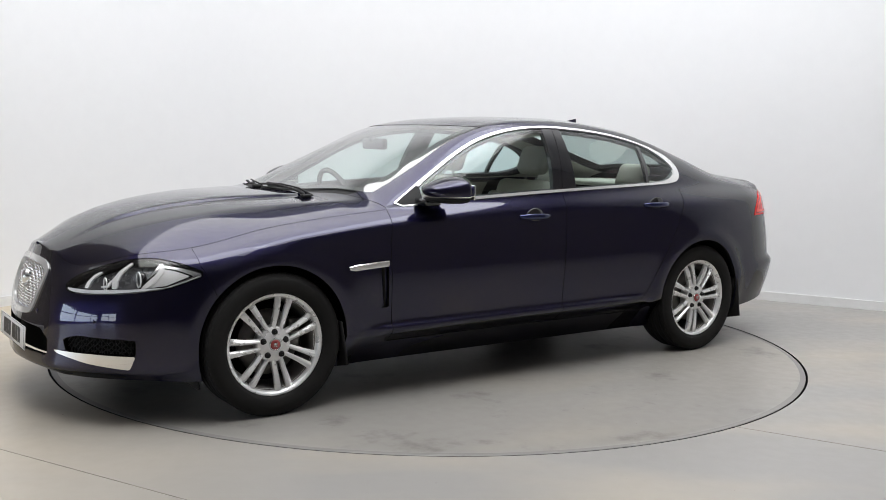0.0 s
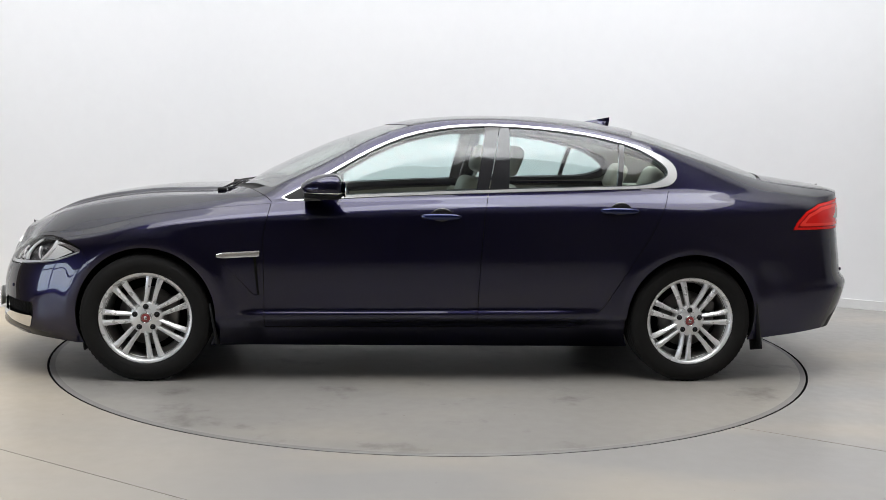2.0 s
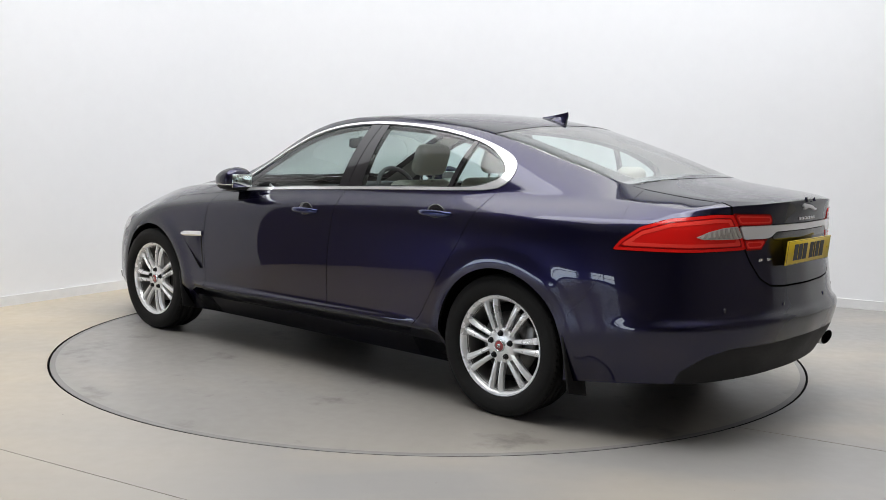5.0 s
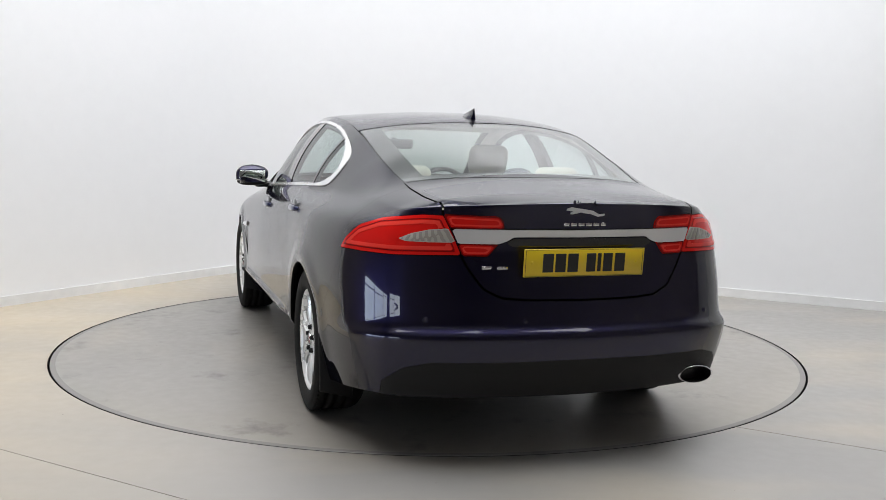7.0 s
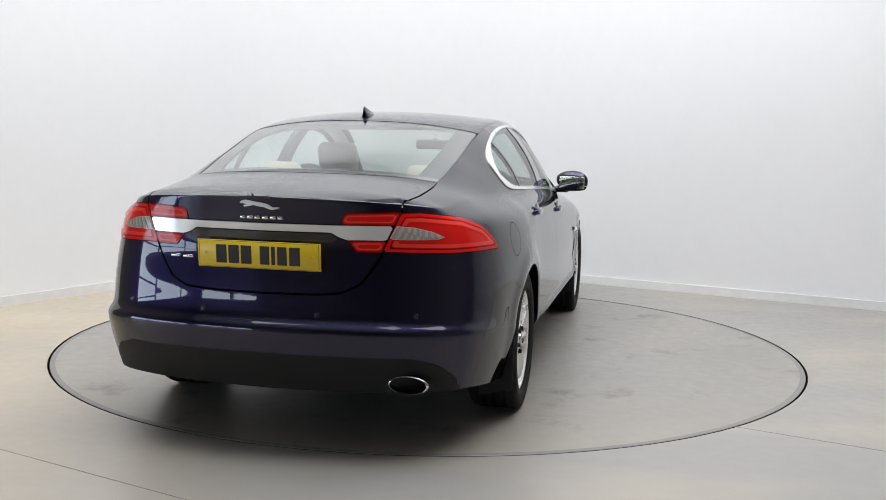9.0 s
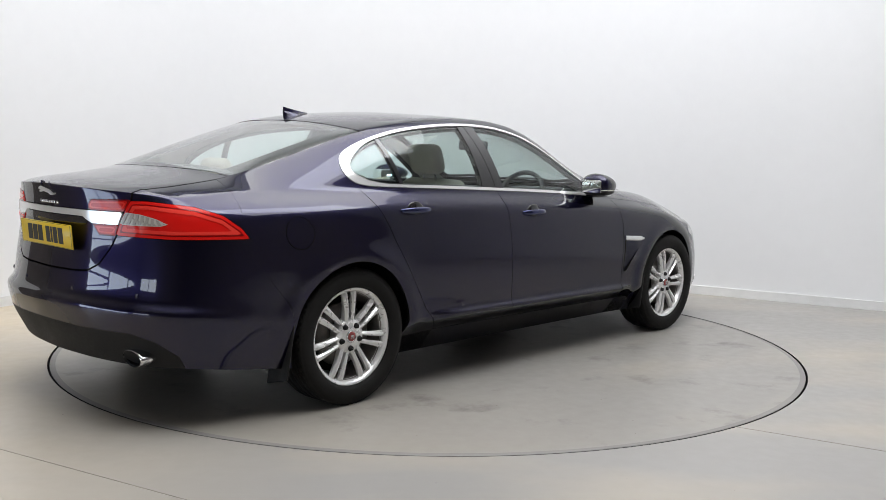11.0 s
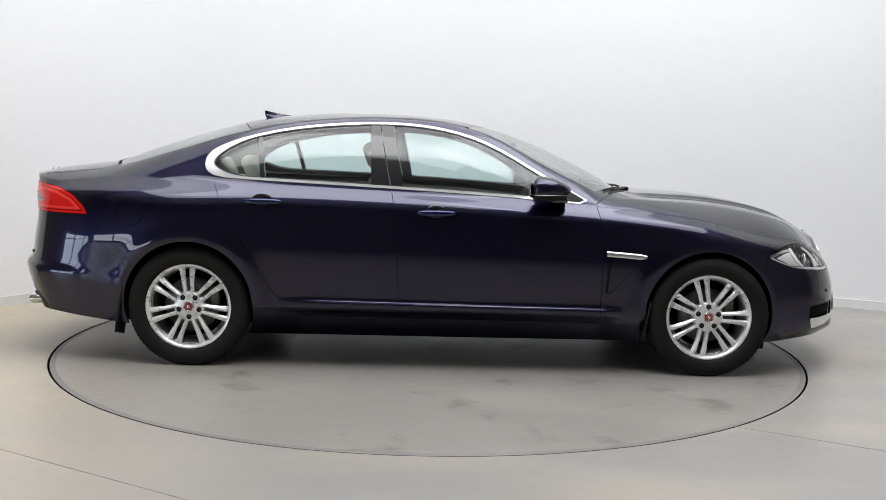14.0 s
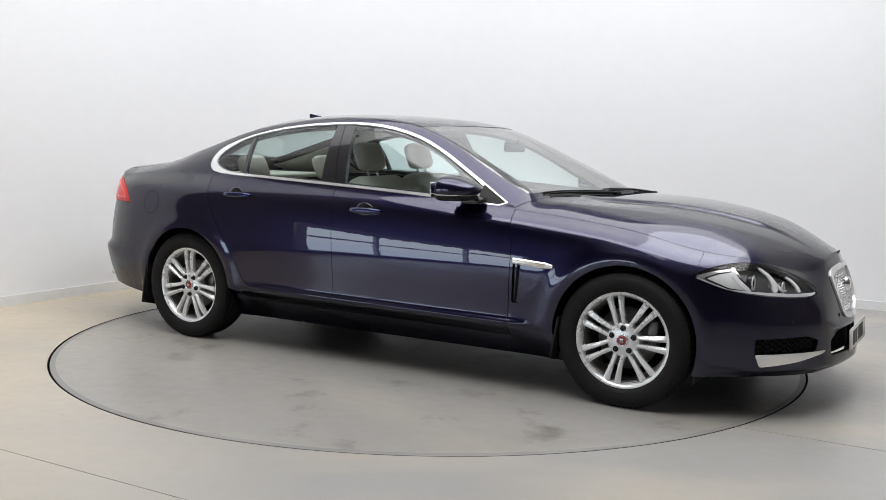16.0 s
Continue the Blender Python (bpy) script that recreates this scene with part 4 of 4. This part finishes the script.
        yy = math.copysign(abs(y) ** .75, y)
        x = x if x > 0 else x * .3
        vtx.co = (.475 + x * .150 + .02 * (1 - yy), side * (.945 + yy * .110), 1.012 + z * .007)
    part("mirror_indicator", bm, WHITELENS, shell, "pale indicator strip")
    bm = bmesh.new()
    bmesh.ops.create_uvsphere(bm, u_segments=32, v_segments=16, radius=1)
    for vtx in bm.verts:
        x, y, z = vtx.co
        yy = math.copysign(abs(y) ** .75, y)
        x = x if x > 0 else x * .33
        vtx.co = (.477 + x * .150 + .02 * (1 - yy), side * (.943 + yy * .102), 1.000 + z * .024)
    part("mirror_base", bm, BLACK, shell)
    # mud flaps
    for fx, y0, y1, z0, z1 in ((-1.835, .775, .925, .15, .44), (1.135, .77, .93, .165, .42), (1.845, .66, .82, .145, .27)):
        bm = bmesh.new()
        box(bm, fx, side * (y0 + y1) / 2, (z0 + z1) / 2, .012, y1 - y0, z1 - z0, .005)
        for vtx in bm.verts:
            vtx.co.x -= (.44 - vtx.co.z) * .14
            if abs(vtx.co.y) > .86:
                vtx.co.z += .035 * (vtx.co.z < z0 + .05)
        part("mud_flap", bm, BLACK, car, "black rubber mud flap")
    # front intake mesh
    wires_v, wires_f = [], []
    for k in range(-6, 26):
        for slope in (1, -1):
            pts = []
            for s in np.linspace(0, 1, 6):
                z = .325 + .07 * s
                q = -1.27 + k * .02 + slope * .05 * (s - .5)
                if -1.27 < q < -.92:
                    p, n = quarter_at(q, z)
                    pts.append((p - n * .016).to_tuple())
            if len(pts) > 2:
                v, f = tube(flip(pts, side), .0028, 4)
                wires_f += [tuple(i + len(wires_v) for i in g) for g in f]
                wires_v += v
    mesh_part("intake_mesh", wires_v, wires_f, BLACK, car, "black diamond mesh")
panel("fuel_flap", .0729 - flap_r, PAINT, car, -1, .01, 0, "round fuel filler flap")

# radiator grille of crossed wires
wires_v, wires_f = [], []


def in_grille(y, z):
    half = np.interp(z, [.452, .475, .54, .62, .66, .695], [.15, .185, .222, .245, .243, .19])
    return abs(y) < half and .452 < z < .695


for k in range(-45, 46):
    for slope in (1, -1):
        run = []
        for s in np.linspace(0, 1, 26):
            z = .452 + .243 * s
            y = k * .021 + slope * .243 * (s - .5) * .8
            if in_grille(y, z):
                run.append((front_at(y, z) - .010, y, z))
            elif len(run) > 1:
                break
        if len(run) > 1:
            xs = np.convolve(np.pad([p[0] for p in run], 2, mode="edge"), np.ones(5) / 5, "valid")
            v, f = tube([(xx, p[1], p[2]) for xx, p in zip(xs, run)], .0032, 5)
            wires_f += [tuple(i + len(wires_v) for i in g) for g in f]
            wires_v += v
mesh_part("grille_mesh", wires_v, wires_f, SATIN, car, "bright diamond wire mesh")
v, f = lathe([(.001, .012), (.03, .012), (.036, .006), (.038, -.01)], 32, "X")
badge = mesh_part("grille_badge", v, f, SATIN, car, "round metal grille badge")
badge.location = (front_at(0, .60) + .004, 0, .60)
v, f = lathe([(.001, .0155), (.024, .0155), (.026, .010)], 32, "X")
mesh_part("badge_centre", v, f, CHROME, badge)


# ---- number plates: bars in place of the characters ----
def plate(name, m, material, label):
    bm = bmesh.new()
    box(bm, 0, 0, 0, .006, .52, .111, .0025, seg=1)
    ob = part(name, bm, material, car, label)
    ob.matrix_basis = m
    for y, w in ((.152, .045), (.099, .04), (.062, .016), (.026, .04), (-.052, .045), (-.105, .045), (-.158, .045)):
        bm = bmesh.new()
        box(bm, .0036, y, 0, .002, w, .074, .0008, seg=1)
        part("dark_bar", bm, INK, ob, smooth=False)
    for y, z, w, h in ((0, .0525, .505, .0012), (0, -.0525, .505, .0012), (.2525, 0, .0012, .105), (-.2525, 0, .0012, .105)):
        bm = bmesh.new()
        box(bm, .0034, y, z, .001, w, h)
        part("plate_border", bm, INK, ob, smooth=False)
    for y in (.225, -.225):
        v, f = lathe([(.001, .006), (.006, .005), (.007, .003)], 12, "X")
        ob2 = mesh_part("screw_cap", v, f, material, ob)
        ob2.location = (0, y, .002)
    return ob


plate("rear_plate", pose(-2.560, 0, .8285, 0, 5, 180), YELLOW, "yellow rear number plate with dark bars")
plate("front_plate", pose(2.424, 0, .345, 0, -3, 0), WHITEPLATE, "white front number plate with dark bars")
# boot badges as plain shapes
bm = bmesh.new()
EMBLEM = [(.082, 1.032), (.078, 1.041), (.060, 1.046), (.030, 1.041), (.000, 1.037), (-.030, 1.032), (-.055, 1.018), (-.082, 1.020), (-.078, 1.013), (-.052, 1.009), (-.022, 1.019), (.005, 1.022), (.022, 1.026), (.040, 1.022), (.062, 1.018), (.066, 1.023), (.052, 1.029), (.068, 1.031)]
lay = [[bm.verts.new((tail_at(y, 1.0) + .12 * (z - 1.0) - d, y, z)) for y, z in EMBLEM] for d in (-.012, .017)]
for k in range(len(EMBLEM)):
    q = (k + 1) % len(EMBLEM)
    bm.faces.new((lay[0][k], lay[0][q], lay[1][q], lay[1][k]))
bmesh.ops.triangulate(bm, faces=[bm.faces.new(lay[1])])
bmesh.ops.recalc_face_normals(bm, faces=bm.faces[:])
part("boot_emblem", bm, TRIM, car, "plain silver boot emblem", smooth=False)
for y, z, w, h in ((.075, .977, .022, .013), (.045, .977, .026, .013), (.013, .977, .026, .013), (-.02, .977, .026, .013), (-.052, .977, .026, .013), (-.083, .977, .022, .013)):
    bm = bmesh.new()
    box(bm, tail_at(y, z) - .001, y, z, .006, w, h, .0015, seg=1)
    part("badge_bar", bm, SATIN, car)
for y, w in ((.385, .05), (.328, .045)):
    bm = bmesh.new()
    box(bm, tail_at(y, .805) - .001, y, .805, .006, w, .012, .0015, seg=1)
    part("badge_bar", bm, SATIN, car)

# exhaust tip, right side
v, f = lathe([(.9, .0), (.98, .002), (1.0, .010), (1.0, .14), (.92, .14), (.9, .012), (.9, .0)], 36, "X")
ex = mesh_part("exhaust_tip", [(x, y * .084, z * .040) for x, y, z in v], f, CHROME, car, "oval chrome exhaust tip")
ex.matrix_basis = pose(-2.463, -.592, .322, 0, -6, 0)
v, f = lathe([(.001, .07), (.9, .07), (.9, .012)], 30, "X")
mesh_part("exhaust_bore", [(x, y * .084, z * .040) for x, y, z in v], f, DARK, ex)

# shark fin aerial
bm = bmesh.new()
sec = []
for s in np.linspace(0, 1, 9):
    x = -1.035 - .155 * s
    h = .011 + .050 * s ** 1.2
    w = .004 + .030 * math.sin(math.pi * min(1, .15 + .75 * s)) ** .8
    zb = float(pchip(CENTRE_X, CENTRE_Z, np.array([x]))[0]) - .006
    sec.append([bm.verts.new((x - .012 * (dz > .5) * s, o * w, zb + dz * h)) for o, dz in ((-1, 0), (-.75, .25), (-.3, .6), (-.1, 1), (.1, 1), (.3, .6), (.75, .25), (1, 0))])
for a, b in zip(sec, sec[1:]):
    for i in range(7):
        bm.faces.new((a[i], a[i + 1], b[i + 1], b[i]))
bm.faces.new(sec[0])
bm.faces.new(sec[-1])
bmesh.ops.recalc_face_normals(bm, faces=bm.faces[:])
part("roof_aerial", bm, PAINT, car, "shark fin roof aerial", smooth=False)


# ---- wipers ----
def on_top(x, y):
    d = (SX - x) ** 2 + (SY - abs(y)) ** 2 + (SJ < NL) * 9
    i, j = np.unravel_index(np.argmin(d), d.shape)
    return float(SKIN[i, j][2])


for pts, lift in (([(1.12, .52), (1.085, .30), (1.065, .05), (1.07, -.12)], .012), ([(1.11, -.10), (1.06, -.30), (.985, -.52), (.93, -.62)], .010)):
    w3 = [(x, y, on_top(x, y) + lift) for x, y in pts]
    v, f = tube(w3, .006, 6)
    arm = mesh_part("wiper", v, f, BLACK, car, "black wiper arm")
    v, f = tube([(p[0] - .035, p[1] * 1.02, on_top(p[0] - .035, p[1]) + .007) for p in w3], .0045, 6)
    mesh_part("wiper_blade", v, f, BLACK, arm)
    bm = bmesh.new()
    box(bm, w3[0][0], w3[0][1], w3[0][2] - .005, .05, .035, .022, .008)
    part("wiper_pivot", bm, BLACK, arm)

# ---- interior ----
for side in (1, -1):
    panel("door_card", allof([-BELT - .004, .80 - SX, SX + 1.05, SZ - .4, arch - .06]), LEATHER, car, side, 0, -.075, "ivory leather door lining")
    panel("door_top_trim", allof([-BELT + .002, BELT + .10, .85 - SX, SX + 1.45, arch - .06]), DARKTRIM, car, side, 0, -.068)
    panel("pillar_lining", allof([BELT - .004, -dlo + .004, -RAILF + .02, .9 - SX, SX + 2.0]), LINING, car, side, 0, -.030)
    panel("window_reveal", allof([dlo, -glassf + .012, SX - (-1.36)]), DARKTRIM, car, side, .025, -.008)
panel("headlining", allof([RAILF + .02, -screen_top - .01, -rear_top - .01]), LINING, car, 0, 0, -.028, "pale fabric headlining")
panel("parcel_shelf_rim", allof([RW, rear_low, -rear_low + .05, rear_top]), GLOSSBLACK, car, 0, 0, -.006)
for nm, fld in (("screen_border", np.minimum.reduce([RW, screen_low, screen_top, np.maximum.reduce([-RW + .03, -screen_low + .045, -screen_top + .03])])),
                ("rear_screen_border", np.minimum.reduce([RW, rear_low, rear_top, np.maximum.reduce([-RW + .05, -rear_low + .04, -rear_top + .02])]))):
    panel(nm, fld, BLACK, car, 0, 0, -.007)


def seat(x, y, width, back_top, lean, headrests, label):
    """Cushion, backrest and headrests on posts."""
    bm = bmesh.new()
    box(bm, x + .22, y, .47, .52, width, .16, .05, seg=4)
    for k in (-1, 1):
        box(bm, x + .22, y + k * (width / 2 - .05), .50, .50, .10, .17, .04, seg=3)
    s = part("car_seat", bm, LEATHER, car, label)
    rot = Matrix.Translation((x, y, .52)) @ Matrix.Rotation(radians(-lean), 4, "Y")
    bm = bmesh.new()
    h = (back_top - .52) / math.cos(radians(lean))
    box(bm, 0, 0, h / 2, .15, width * .92, h, .055, m=rot, seg=4)
    for k in (-1, 1):
        box(bm, .04, k * (width / 2 - .06), h * .45, .15, .09, h * .75, .035, m=rot, seg=3)
    part("backrest", bm, LEATHER, s)
    for hy in headrests:
        bm = bmesh.new()
        box(bm, .01, hy, h + .13, .095, .245 if width < 1 else .24, .18, .045, m=rot, seg=4)
        hr = part("headrest", bm, LEATHER, s)
        for k in (-.05, .05):
            v, f = tube([rot @ Vector((0, hy + k, h - .02)), rot @ Vector((0, hy + k, h + .06))], .007, 8)
            mesh_part("headrest_post", v, f, SATIN, hr)
    return s


seat(-.30, .37, .52, 1.06, 20, [0], "ivory leather front seat")
seat(-.20, -.37, .52, 1.06, 20, [0], "ivory leather front seat")
seat(-1.12, 0, 1.25, .96, 24, [.40, -.40], "ivory leather rear bench seat")
bm = bmesh.new()
box(bm, -1.72, 0, 1.02, .62, 1.15, .03, .01)
part("parcel_shelf", bm, LINING, car, "pale fabric parcel shelf")
bm = bmesh.new()
box(bm, .78, 0, .87, .42, 1.42, .20, .06, seg=4)
box(bm, .66, -.38, .965, .22, .42, .07, .03, seg=4)
part("dashboard", bm, DARKTRIM, car, "dark dashboard")
bm = bmesh.new()
box(bm, .15, 0, .50, 1.1, .22, .24, .04, seg=3)
part("centre_console", bm, DARKTRIM, car)
bm = bmesh.new()
box(bm, -.1, 0, .33, 2.3, 1.5, .05, .01)
part("cabin_floor", bm, DARKTRIM, car)
ring = [Vector((0, .185 * math.cos(a), .185 * math.sin(a))) for a in np.linspace(0, 2 * math.pi, 41)[:-1]]
m = pose(.44, -.38, .93, 0, 24, 0)
v, f = tube([m @ p for p in ring], .016, 8, True)
sw = mesh_part("steering_wheel", v, f, DARKTRIM, car, "dark leather steering wheel")
bm = bmesh.new()
box(bm, .01, 0, 0, .04, .13, .11, .02, m=m)
box(bm, .01, 0, 0, .02, .35, .035, .008, m=m)
box(bm, .01, 0, -.09, .02, .05, .16, .008, m=m)
part("steering_hub", bm, DARKTRIM, sw)
bm = bmesh.new()
box(bm, .40, 0, 1.268, .035, .25, .065, .016)
box(bm, .425, 0, 1.298, .02, .03, .03, .006)
part("rear_view_mirror", bm, DARKTRIM, car)

# parking sensors and small bumper pieces
for y in (.62, .24, -.24, -.62):
    for z, at, sgn in ((.60, tail_at, -1), (.47, front_at, 1)):
        yy = y if sgn < 0 else y * 1.05
        v, f = lathe([(.001, .002), (.008, .002), (.0105, .001), (.0105, -.004)], 18, "X")
        ob = mesh_part("parking_sensor", [(sgn * x, a, b) for x, a, b in v], f if sgn > 0 else [tuple(reversed(g)) for g in f], PAINT, car, "small round parking sensor")
        ob.location = (at(yy, z) + sgn * .001, yy, z)


def motions():
    rows_table, rows_car = [], []
    for t, a in TURN:
        rows_table.append((t, pose(0, 0, 0, 0, 0, a)))
        rows_car.append((t, pose(0, 0, 0, 0, 0, a) @ pose(CAR_OFF[0], CAR_OFF[1], 0)))
    walk(turntable, rows_table)
    walk(car, rows_car)


motions()
